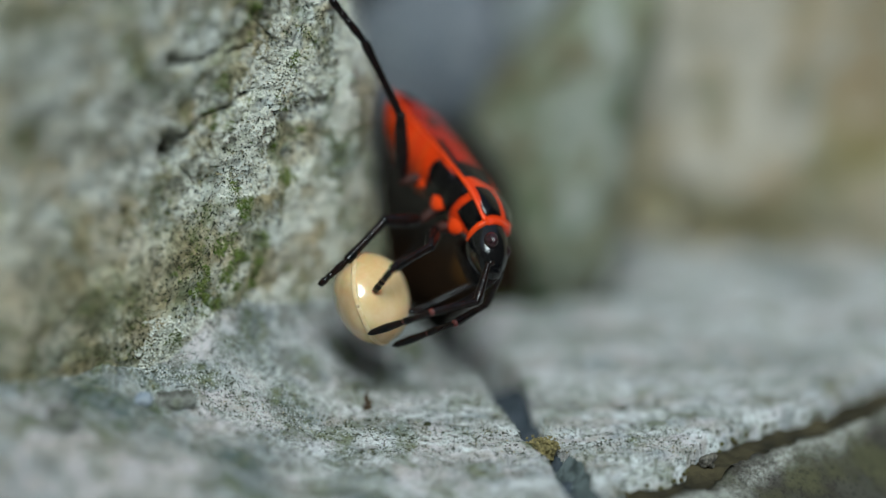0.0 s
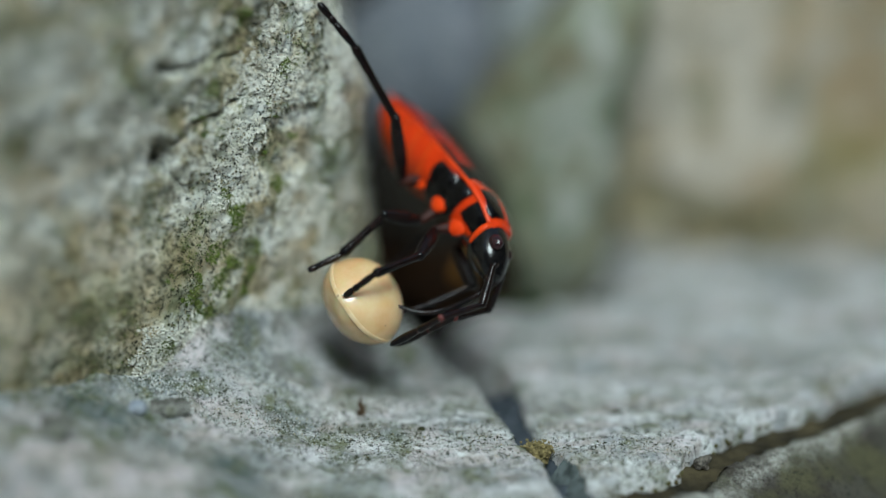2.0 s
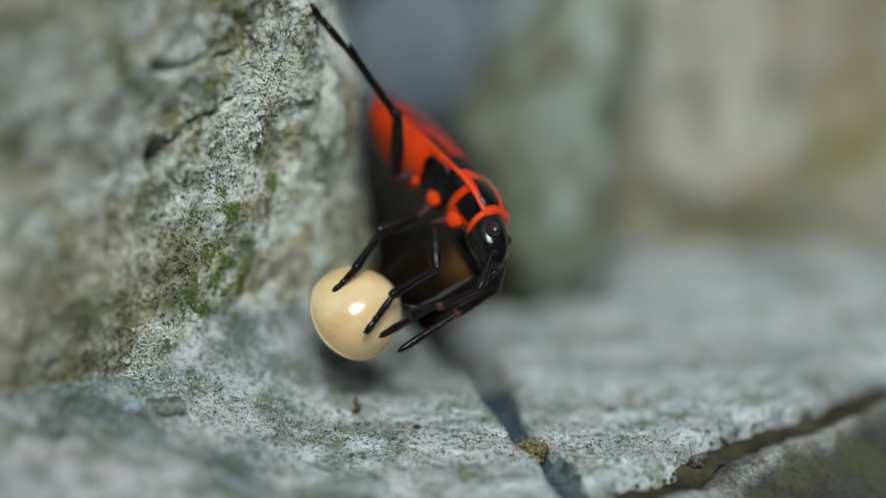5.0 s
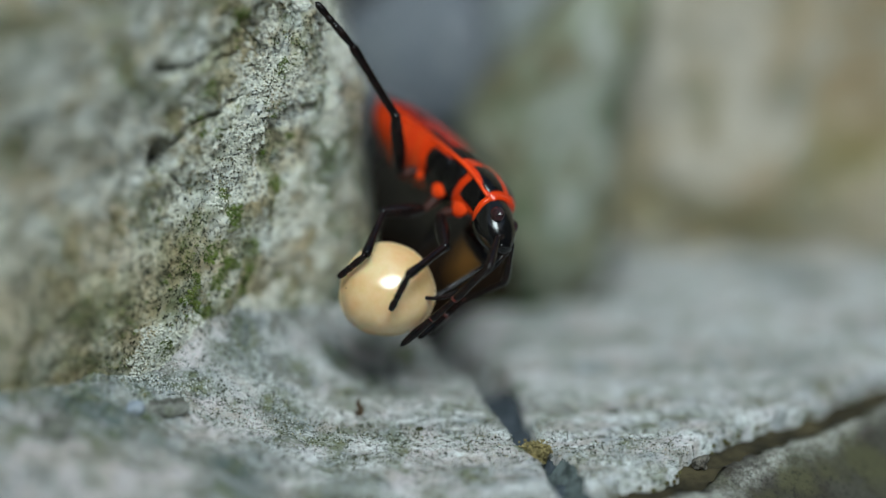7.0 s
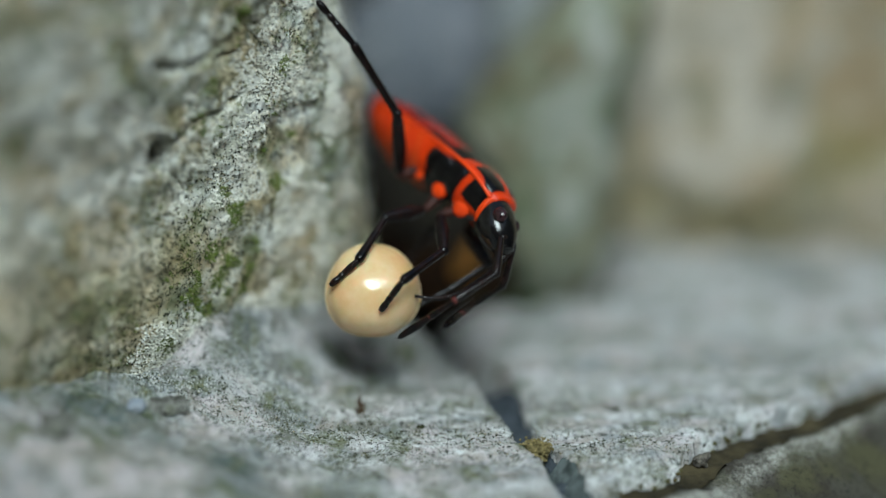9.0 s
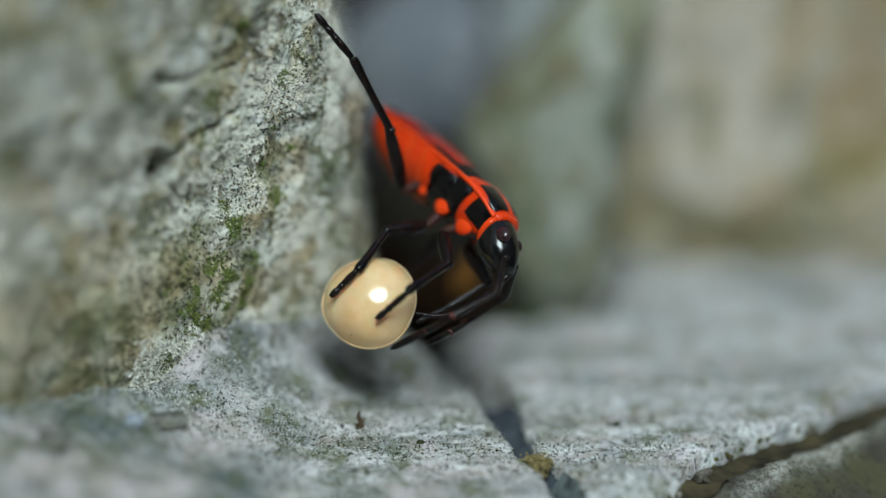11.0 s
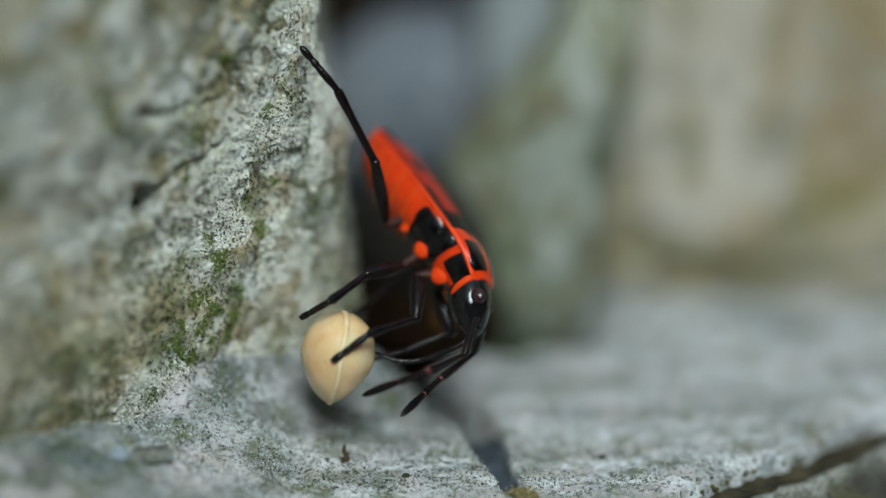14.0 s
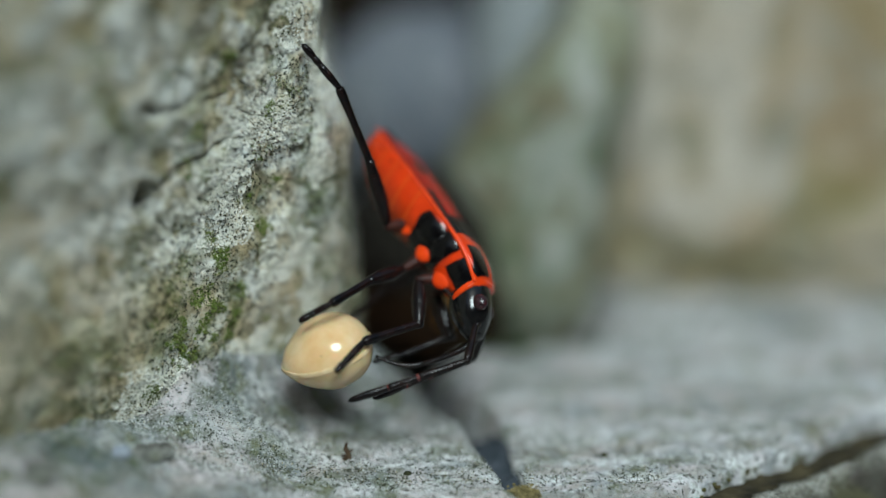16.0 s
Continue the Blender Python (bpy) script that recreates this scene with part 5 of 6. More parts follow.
    walk(LIMB_PARTS["fore"][1], [
        (0, pose(-0.0002, -0.001898, -0.001551, -77.22, 24.22, -63.34)),
        (0.5, pose(-5e-06, -0.00158, -0.001687, -74.16, 40.12, -63.62)),
        (1, pose(-4e-05, -0.001314, -0.002103, -79.56, 36.73, -68.71)),
        (1.5, pose(-0.000109, -0.001511, -0.002076, -79.13, 41.8, -66.47)),
        (2, pose(-0.000387, -0.001828, -0.00216, -84.16, 34.37, -73.37)),
        (2.5, pose(-1e-06, -0.001085, -0.002139, -83.63, 38.7, -71.97)),
        (3, pose(-0.000188, -0.001195, -0.002386, -86.82, 38.27, -74.36)),
        (3.5, pose(-0.00031, -0.001456, -0.002402, -85.92, 38.86, -74.11)),
        (4, pose(-7.9e-05, -0.001, -0.00229, -85.95, 38.06, -76.52)),
        (6.5, pose(-2.9e-05, -0.00112, -0.00218, -76.26, 43.64, -65.92)),
        (7, pose(2.3e-05, -0.001359, -0.001925, -77.68, 32.84, -62.99)),
        (7.5, pose(-1.2e-05, -0.00152, -0.00183, -79.27, 28.39, -64.37)),
        (8, pose(-6.2e-05, -0.00152, -0.001967, -79.06, 29.62, -68.45)),
        (8.5, pose(-0.000129, -0.001451, -0.002164, -80.65, 34.09, -70.68)),
        (9, pose(-4.1e-05, -0.001336, -0.002091, -79.79, 39.33, -69.31)),
        (11.5, pose(-1e-06, -0.001447, -0.001897, -84.35, 35.45, -69.39)),
        (12, pose(-8.5e-05, -0.001392, -0.002133, -83.47, 30.15, -75.95)),
        (12.5, pose(1.8e-05, -0.001518, -0.001723, -85.07, 32.44, -79.11)),
        (13, pose(-0.000163, -0.001734, -0.001898, -89.26, 38.95, -86.24)),
        (13.5, pose(4e-05, -0.001412, -0.001813, -89.13, 41.41, -82.18)),
        (14, pose(-1.7e-05, -0.001263, -0.002091, -86.94, 34.13, -79.82)),
        (14.5, pose(3.2e-05, -0.001376, -0.001883, -86.81, 33.04, -82.13)),
        (15, pose(0.000117, -0.000994, -0.001889, -89.56, 44.28, -86.35)),
        (15.5, pose(-0.0001, -0.001302, -0.002215, -89.17, 40.76, -84.35)),
        (16, pose(7e-06, -0.001168, -0.002092, -91.42, 47.36, -88.88)),
    ])
    walk(LIMB_PARTS["fore"][2], [
        (0, pose(0.000638, -0.003569, -0.002392, 119.01, 54.49, 123.13)),
        (0.5, pose(0.000691, -0.002984, -0.003008, 125.76, 70.53, 130.28)),
        (1, pose(0.000557, -0.002845, -0.003329, 135.19, 75.38, 140.22)),
        (1.5, pose(0.000501, -0.002912, -0.003442, 148.55, 74.61, 154.45)),
        (2, pose(9.7e-05, -0.003449, -0.003317, 132.65, 65.95, 138.34)),
        (2.5, pose(0.000495, -0.002607, -0.003421, 70.61, 77.06, 74.75)),
        (3, pose(0.000246, -0.002745, -0.003655, -45.25, 48.98, -55.41)),
        (3.5, pose(0.000127, -0.002991, -0.003689, -51.53, 52.94, -64.74)),
        (4, pose(0.000297, -0.002569, -0.003554, -31.74, 42.9, -39.93)),
        (6.5, pose(0.000576, -0.002474, -0.003595, 171.46, 49.1, 125.55)),
        (7, pose(0.000806, -0.002893, -0.003036, 155.09, 68.16, 111.32)),
        (7.5, pose(0.000768, -0.003146, -0.002804, 160.92, 55.01, 115.87)),
        (8, pose(0.000592, -0.003177, -0.002981, 163.92, 48.93, 120.94)),
        (8.5, pose(0.000432, -0.003053, -0.003313, 164.87, 60.79, 122.27)),
        (9, pose(0.000519, -0.002819, -0.00339, 170.66, 64.5, 130.04)),
        (11.5, pose(0.000587, -0.00301, -0.003086, -144.53, 75.04, 178.37)),
        (12, pose(0.000345, -0.003111, -0.003163, -126.09, 76.98, -167.7)),
        (12.5, pose(0.000344, -0.003217, -0.002822, 167.05, 60.03, 118.25)),
        (13, pose(-5.8e-05, -0.003325, -0.003186, 164.29, 55.78, 115.22)),
        (13.5, pose(0.000249, -0.002935, -0.003168, 140.88, 79.38, 93.94)),
        (14, pose(0.000283, -0.002933, -0.003241, -21.01, 77.73, -72.11)),
        (14.5, pose(0.000267, -0.003078, -0.003, 21.21, 83.4, -30.13)),
        (15, pose(0.00021, -0.002459, -0.00332, 7.6, 49.76, -42)),
        (15.5, pose(5.3e-05, -0.002847, -0.003554, 7.55, 70.44, -40.76)),
        (16, pose(3.4e-05, -0.002556, -0.0036, 0.85, 50.29, -50.46)),
    ])
    walk(LIMB_PARTS["middle"][0], [
        (0, pose(-0.002, -0.0009, -0.0016, -87.94, 20.6, -86.53)),
        (0.5, pose(-0.002, -0.0009, -0.0016, -84.32, 16.99, -82.28)),
        (1, pose(-0.002, -0.0009, -0.0016, -87.91, 23.41, -86.05)),
        (1.5, pose(-0.002, -0.0009, -0.0016, -88.78, 24.29, -85.95)),
        (2, pose(-0.002, -0.0009, -0.0016, -92.9, 21.86, -94.96)),
        (2.5, pose(-0.002, -0.0009, -0.0016, -87.39, 19.7, -80.52)),
        (3, pose(-0.002, -0.0009, -0.0016, -92.86, 27.68, -91.65)),
        (3.5, pose(-0.002, -0.0009, -0.0016, -97.28, 35.39, -101.67)),
        (4, pose(-0.002, -0.0009, -0.0016, -100.78, 39.89, -108.87)),
        (6.5, pose(-0.002, -0.0009, -0.0016, -63.87, 21.52, -50.83)),
        (7, pose(-0.002, -0.0009, -0.0016, -90.09, 27.15, -96.84)),
        (7.5, pose(-0.002, -0.0009, -0.0016, -98.28, 40.76, -112.06)),
        (8, pose(-0.002, -0.0009, -0.0016, -103.28, 44.14, -120.61)),
        (8.5, pose(-0.002, -0.0009, -0.0016, -98.65, 50.85, -112.6)),
        (9, pose(-0.002, -0.0009, -0.0016, -83.21, 31.71, -92.16)),
        (11.5, pose(-0.002, -0.0009, -0.0016, -90.09, 29.83, -97.43)),
        (12, pose(-0.002, -0.0009, -0.0016, -101.24, 36.98, -122.49)),
        (12.5, pose(-0.002, -0.0009, -0.0016, -92.39, 42.18, -108.56)),
        (13, pose(-0.002, -0.0009, -0.0016, -77.47, 20.79, -89.23)),
        (13.5, pose(-0.002, -0.0009, -0.0016, -86.41, 30.37, -107.67)),
        (14, pose(-0.002, -0.0009, -0.0016, -73.77, 34.21, -83.59)),
        (14.5, pose(-0.002, -0.0009, -0.0016, -84.87, 40.78, -104.77)),
        (15, pose(-0.002, -0.0009, -0.0016, -70.23, 34.54, -80.8)),
        (15.5, pose(-0.002, -0.0009, -0.0016, -74.55, 42.74, -89.89)),
        (16, pose(-0.002, -0.0009, -0.0016, -64.98, 33.26, -77.98)),
    ])
    walk(LIMB_PARTS["middle"][1], [
        (0, pose(-0.001912, -0.002348, -0.002145, -55.51, 54.25, -50.8)),
        (0.5, pose(-0.001801, -0.002369, -0.002053, -43.01, 65.23, -38.56)),
        (1, pose(-0.001902, -0.002319, -0.002216, -39.69, 65.35, -33.5)),
        (1.5, pose(-0.0019, -0.002309, -0.002238, -47.8, 65.07, -41.51)),
        (2, pose(-0.002124, -0.002333, -0.002177, -57.63, 81.53, -52.59)),
        (2.5, pose(-0.00176, -0.002339, -0.002122, -64.27, 74.07, -57.84)),
        (3, pose(-0.002039, -0.002272, -0.00232, -57.7, 44.42, -55.34)),
        (3.5, pose(-0.002256, -0.002137, -0.002498, -51.59, 35.55, -48.25)),
        (4, pose(-0.002385, -0.002025, -0.002594, -51.67, 28.99, -51.71)),
        (6.5, pose(-0.001089, -0.002018, -0.002169, -3.86, 71.4, -7.94)),
        (7, pose(-0.002164, -0.002269, -0.002307, -27.73, 40.26, -33.9)),
        (7.5, pose(-0.002441, -0.001988, -0.002612, -31.68, 38.25, -38.75)),
        (8, pose(-0.002566, -0.001857, -0.00268, -35.07, 38.09, -47.43)),
        (8.5, pose(-0.002376, -0.001803, -0.002802, -39.94, 47.2, -54.3)),
        (9, pose(-0.00205, -0.002218, -0.002415, -34.15, 50.77, -45.77)),
        (11.5, pose(-0.002174, -0.002233, -0.002371, -42.39, 48.11, -51.18)),
        (12, pose(-0.002665, -0.001944, -0.002532, -40.04, 50.27, -55.04)),
        (12.5, pose(-0.002366, -0.001989, -0.002641, -40.28, 56.42, -54.85)),
        (13, pose(-0.001981, -0.002349, -0.00215, -37.78, 50.24, -52.23)),
        (13.5, pose(-0.002406, -0.002174, -0.002384, -38.18, 54.73, -48.4)),
        (14, pose(-0.001857, -0.002174, -0.002471, -45.9, 36.92, -62.81)),
        (14.5, pose(-0.002299, -0.002035, -0.002612, -43.84, 31.46, -62.33)),
        (15, pose(-0.001796, -0.00216, -0.002479, -50.03, 38.92, -71.22)),
        (15.5, pose(-0.001998, -0.002038, -0.002652, -45.99, 35.69, -64.85)),
        (16, pose(-0.00173, -0.002168, -0.00245, -48.02, 38.84, -69.51)),
    ])
    walk(LIMB_PARTS["middle"][2], [
        (0, pose(-0.001229, -0.003186, -0.003647, -86.1, 82.45, -87.52)),
        (0.5, pose(-0.001195, -0.002852, -0.003733, 148.59, 81.61, 144.8)),
        (1, pose(-0.001259, -0.002745, -0.003897, 172.62, 85.48, 169.47)),
        (1.5, pose(-0.001316, -0.002826, -0.003915, 175.43, 81.93, 172.79)),
        (2, pose(-0.001959, -0.00255, -0.004007, -99.27, 65.95, -100.3)),
        (2.5, pose(-0.001489, -0.002769, -0.003901, -178.22, 65.8, 171.05)),
        (3, pose(-0.001288, -0.003359, -0.003615, 171.87, 70.71, 162.13)),
        (3.5, pose(-0.001253, -0.00326, -0.003573, 179.88, 65.64, 170.29)),
        (4, pose(-0.001382, -0.003295, -0.003491, -169.92, 62.85, -179.54)),
        (6.5, pose(-0.000505, -0.002099, -0.003922, -2.15, 41.68, -10.55)),
        (7, pose(-0.000992, -0.003057, -0.003503, -172.72, 71.39, -177.85)),
        (7.5, pose(-0.001308, -0.002898, -0.003757, -172.6, 82.45, -178.36)),
        (8, pose(-0.001581, -0.00293, -0.003821, 154.06, 82.6, 147.61)),
        (8.5, pose(-0.001643, -0.002824, -0.004159, 154.82, 69.51, 148.27)),
        (9, pose(-0.001233, -0.003056, -0.003848, -124.54, 77.83, -129.61)),
        (11.5, pose(-0.0014, -0.003196, -0.003748, -111.11, 83.82, -112.1)),
        (12, pose(-0.001988, -0.002913, -0.003955, -60.07, 73.02, -67)),
        (12.5, pose(-0.001777, -0.002825, -0.004182, -20.51, 56.87, -20.94)),
        (13, pose(-0.001256, -0.003284, -0.003572, 156.88, 70.28, 149.03)),
        (13.5, pose(-0.001697, -0.002973, -0.003894, 118.1, 76.38, 112.98)),
        (14, pose(-0.001181, -0.003489, -0.003583, 166.53, 76.88, 160.41)),
        (14.5, pose(-0.001566, -0.003432, -0.003578, -76.8, 87.35, -83.41)),
        (15, pose(-0.001333, -0.003523, -0.003641, 141.76, 75.72, 133.59)),
        (15.5, pose(-0.001359, -0.003398, -0.003731, 155.6, 74.69, 148.36)),
        (16, pose(-0.001226, -0.003517, -0.00361, -131.92, 81.49, -139.65)),
    ])
    walk(LIMB_PARTS["hind"][0], [
        (0, pose(-0.00335, -0.0013, -0.00125, -0.53, -47.19, -125.16)),
        (0.5, pose(-0.00335, -0.0013, -0.00125, 6.44, -46.96, -133.82)),
        (1, pose(-0.00335, -0.0013, -0.00125, -3.13, -40.38, -120.22)),
        (1.5, pose(-0.00335, -0.0013, -0.00125, -3.87, -39.97, -118.97)),
        (2, pose(-0.00335, -0.0013, -0.00125, -4.3, -36.23, -117.48)),
        (2.5, pose(-0.00335, -0.0013, -0.00125, -3.12, -30.46, -115.83)),
        (3, pose(-0.00335, -0.0013, -0.00125, -0.86, -33.74, -121.91)),
        (3.5, pose(-0.00335, -0.0013, -0.00125, -2.73, -36.36, -120.59)),
        (4, pose(-0.00335, -0.0013, -0.00125, -0.06, -43.85, -128.26)),
        (6.5, pose(-0.00335, -0.0013, -0.00125, -22.1, -53.41, -100.37)),
        (7, pose(-0.00335, -0.0013, -0.00125, -21.31, -46.05, -98.18)),
        (7.5, pose(-0.00335, -0.0013, -0.00125, -21.15, -46.14, -100.12)),
        (8, pose(-0.00335, -0.0013, -0.00125, -18, -51.49, -104.27)),
        (8.5, pose(-0.00335, -0.0013, -0.00125, -20.08, -47.55, -100.31)),
        (9, pose(-0.00335, -0.0013, -0.00125, -15.99, -48.05, -103.54)),
        (11.5, pose(-0.00335, -0.0013, -0.00125, -9.72, -36.92, -112.57)),
        (12, pose(-0.00335, -0.0013, -0.00125, -5.16, -49.89, -123.89)),
        (12.5, pose(-0.00335, -0.0013, -0.00125, -9.29, -41.55, -114.05)),
        (13, pose(-0.00335, -0.0013, -0.00125, -7.34, -42.36, -118.26)),
        (13.5, pose(-0.00335, -0.0013, -0.00125, -7.52, -35, -113.25)),
        (14, pose(-0.00335, -0.0013, -0.00125, -4.18, -30.7, -122.04)),
        (14.5, pose(-0.00335, -0.0013, -0.00125, 1.38, -34.42, -129.37)),
        (15, pose(-0.00335, -0.0013, -0.00125, 1.78, -26.21, -128.38)),
        (15.5, pose(-0.00335, -0.0013, -0.00125, 1.87, -22.78, -129.39)),
        (16, pose(-0.00335, -0.0013, -0.00125, 3.21, -23.78, -132.96)),
    ])
    walk(LIMB_PARTS["hind"][1], [
        (0, pose(-0.00423, -0.00255, 0.000401, 1.52, -22.06, -135)),
        (0.5, pose(-0.004413, -0.002408, 0.000394, 1.62, -12.65, -130.69)),
        (1, pose(-0.004213, -0.002781, 0.000208, 0.12, -17.03, -131.84)),
        (1.5, pose(-0.004185, -0.002808, 0.000196, 0.16, -17.84, -132.07)),
        (2, pose(-0.004187, -0.00291, 8e-05, 1.15, -14.3, -135.79)),
        (2.5, pose(-0.004195, -0.003046, -0.000109, 2.52, -15.5, -134.62)),
        (3, pose(-0.004339, -0.002888, -0, 0.7, -23.07, -135.95)),
        (3.5, pose(-0.004272, -0.00286, 8.4e-05, 0.83, -19.7, -139.35)),
        (4, pose(-0.004355, -0.002574, 0.000309, 0.29, -18.81, -143.02)),
        (6.5, pose(-0.003591, -0.002619, 0.000557, -4.41, -12.07, -128.2)),
        (7, pose(-0.003572, -0.002846, 0.00037, -1.99, -24.08, -130.07)),
        (7.5, pose(-0.003624, -0.002835, 0.000372, -2.06, -23.02, -131.07)),
        (8, pose(-0.003695, -0.002658, 0.000511, -2.53, -22.98, -131.42)),
        (8.5, pose(-0.003622, -0.002794, 0.00041, -1.87, -19.92, -131.7)),
        (9, pose(-0.003702, -0.002762, 0.000423, 0.44, -22.84, -132.53)),
        (11.5, pose(-0.00404, -0.002961, 0.000102, -2.26, -25.37, -128.1)),
        (12, pose(-0.004158, -0.002503, 0.000471, -3.63, -15.78, -132.15)),
        (12.5, pose(-0.004036, -0.002838, 0.000242, -1.41, -15.65, -129.86)),
        (13, pose(-0.004137, -0.002765, 0.000266, -2.17, -10.76, -132.39)),
        (13.5, pose(-0.004078, -0.002993, 4.1e-05, -0.69, -12.74, -132.38)),
        (14, pose(-0.004376, -0.00294, -0.000101, -0.12, -13.67, -137.65)),
        (14.5, pose(-0.004527, -0.002735, 2.2e-05, 0.12, -12.27, -134.62)),
        (15, pose(-0.004603, -0.002882, -0.000256, 1.54, -14.81, -137.1)),
        (15.5, pose(-0.004667, -0.002903, -0.000379, 0.56, -16.9, -134.08)),
        (16, pose(-0.004753, -0.002807, -0.000343, 0.57, -16.79, -137.57)),
    ])
    walk(LIMB_PARTS["hind"][2], [
        (0, pose(-0.005967, -0.004287, 0.001396, 0.67, -11.34, -129.97)),
        (0.5, pose(-0.006099, -0.004369, 0.000975, 2.68, -8.28, -129.25)),
        (1, pose(-0.005903, -0.004669, 0.000984, 0.65, -7.35, -130.21)),
        (1.5, pose(-0.005875, -0.004681, 0.001008, 0.59, -7.93, -130.95)),
        (2, pose(-0.006028, -0.004701, 0.000734, 0.75, -4.59, -134.46)),
        (2.5, pose(-0.005989, -0.004863, 0.000599, 2.19, -1.68, -136.23)),
        (3, pose(-0.006091, -0.004584, 0.001038, -0.11, -5.54, -136.87)),
        (3.5, pose(-0.006165, -0.004485, 0.000978, -0.99, -4.52, -136.8)),
        (4, pose(-0.006359, -0.004083, 0.001163, -2.37, -8.72, -137.22)),
        (6.5, pose(-0.005194, -0.004656, 0.001111, -4.39, -14.14, -125.91)),
        (7, pose(-0.00513, -0.004697, 0.001451, -2.04, -15.57, -132.76)),
        (7.5, pose(-0.005226, -0.004674, 0.001409, -2.67, -12.36, -130.98)),
        (8, pose(-0.005309, -0.004487, 0.001545, -3.27, -15.85, -130.78)),
        (8.5, pose(-0.005279, -0.004654, 0.001313, -2.49, -14.12, -131.47)),
        (9, pose(-0.005353, -0.004562, 0.001452, -0.48, -15.4, -132.29)),
        (11.5, pose(-0.005518, -0.004845, 0.001237, -0.72, -12.5, -136.41)),
        (12, pose(-0.00587, -0.004394, 0.001192, -4.31, -14.62, -132.59)),
        (12.5, pose(-0.005672, -0.004796, 0.000957, -1.76, -9.69, -130.89)),
        (13, pose(-0.005892, -0.004687, 0.000761, -2.84, -8.71, -132.37)),
        (13.5, pose(-0.00582, -0.004903, 0.000625, -1.16, -6.08, -135.27)),
        (14, pose(-0.006279, -0.004675, 0.000525, -0.97, -0.41, -142.33)),
        (14.5, pose(-0.006346, -0.004578, 0.000585, -0.15, -0.2, -142.59)),
        (15, pose(-0.00648, -0.004627, 0.000421, 1.27, 2.19, -141.81)),
        (15.5, pose(-0.00643, -0.004725, 0.000392, 0.53, 3.83, -146.36)),
        (16, pose(-0.006626, -0.004519, 0.000423, 0.01, 1.36, -143.41)),
    ])
    walk(LIMB_PARTS["near_feeler"][0], [
        (0, pose(0.00105, -0.00075, -0.00065, -20.61, 44.4, -17)),
        (0.5, pose(0.00105, -0.00075, -0.00065, -19.76, 35.97, -16.51)),
        (1, pose(0.00105, -0.00075, -0.00065, -18.94, 28.57, -14.65)),
        (1.5, pose(0.00105, -0.00075, -0.00065, -22.17, 33.53, -18.99)),
        (2, pose(0.00105, -0.00075, -0.00065, -11.76, 49.29, -6.06)),
        (2.5, pose(0.00105, -0.00075, -0.00065, -16.86, 48.55, -10.05)),
        (3, pose(0.00105, -0.00075, -0.00065, -19.09, 26.59, -17.34)),
        (3.5, pose(0.00105, -0.00075, -0.00065, -19.26, 24.29, -20.5)),
        (4, pose(0.00105, -0.00075, -0.00065, -18.08, 30.04, -23.04)),
        (6.5, pose(0.00105, -0.00075, -0.00065, -18.83, 58, -32.44)),
        (7, pose(0.00105, -0.00075, -0.00065, -19.68, 35.71, -32.09)),
        (7.5, pose(0.00105, -0.00075, -0.00065, -25, 49.42, -38.71)),
        (8, pose(0.00105, -0.00075, -0.00065, -15.83, 47.98, -29.31)),
        (8.5, pose(0.00105, -0.00075, -0.00065, -8.85, 35.6, -16.79)),
        (9, pose(0.00105, -0.00075, -0.00065, -11.53, 42.73, -19.03)),
        (11.5, pose(0.00105, -0.00075, -0.00065, -19.91, 41.71, -26.15)),
        (12, pose(0.00105, -0.00075, -0.00065, -17.65, 40.71, -30.62)),
        (12.5, pose(0.00105, -0.00075, -0.00065, 62.48, 60.76, 50.72)),
        (13, pose(0.00105, -0.00075, -0.00065, 9.61, 45.86, -23.05)),
        (13.5, pose(0.00105, -0.00075, -0.00065, 21.08, 48.99, -3.49)),
        (14, pose(0.00105, -0.00075, -0.00065, 6.68, 33.79, -26.33)),
        (14.5, pose(0.00105, -0.00075, -0.00065, 6.25, 32.46, -28.66)),
        (15, pose(0.00105, -0.00075, -0.00065, 6.54, 31.74, -25.49)),
        (15.5, pose(0.00105, -0.00075, -0.00065, 2.8, 29.97, -31.55)),
        (16, pose(0.00105, -0.00075, -0.00065, 8.21, 34, -24.22)),
    ])
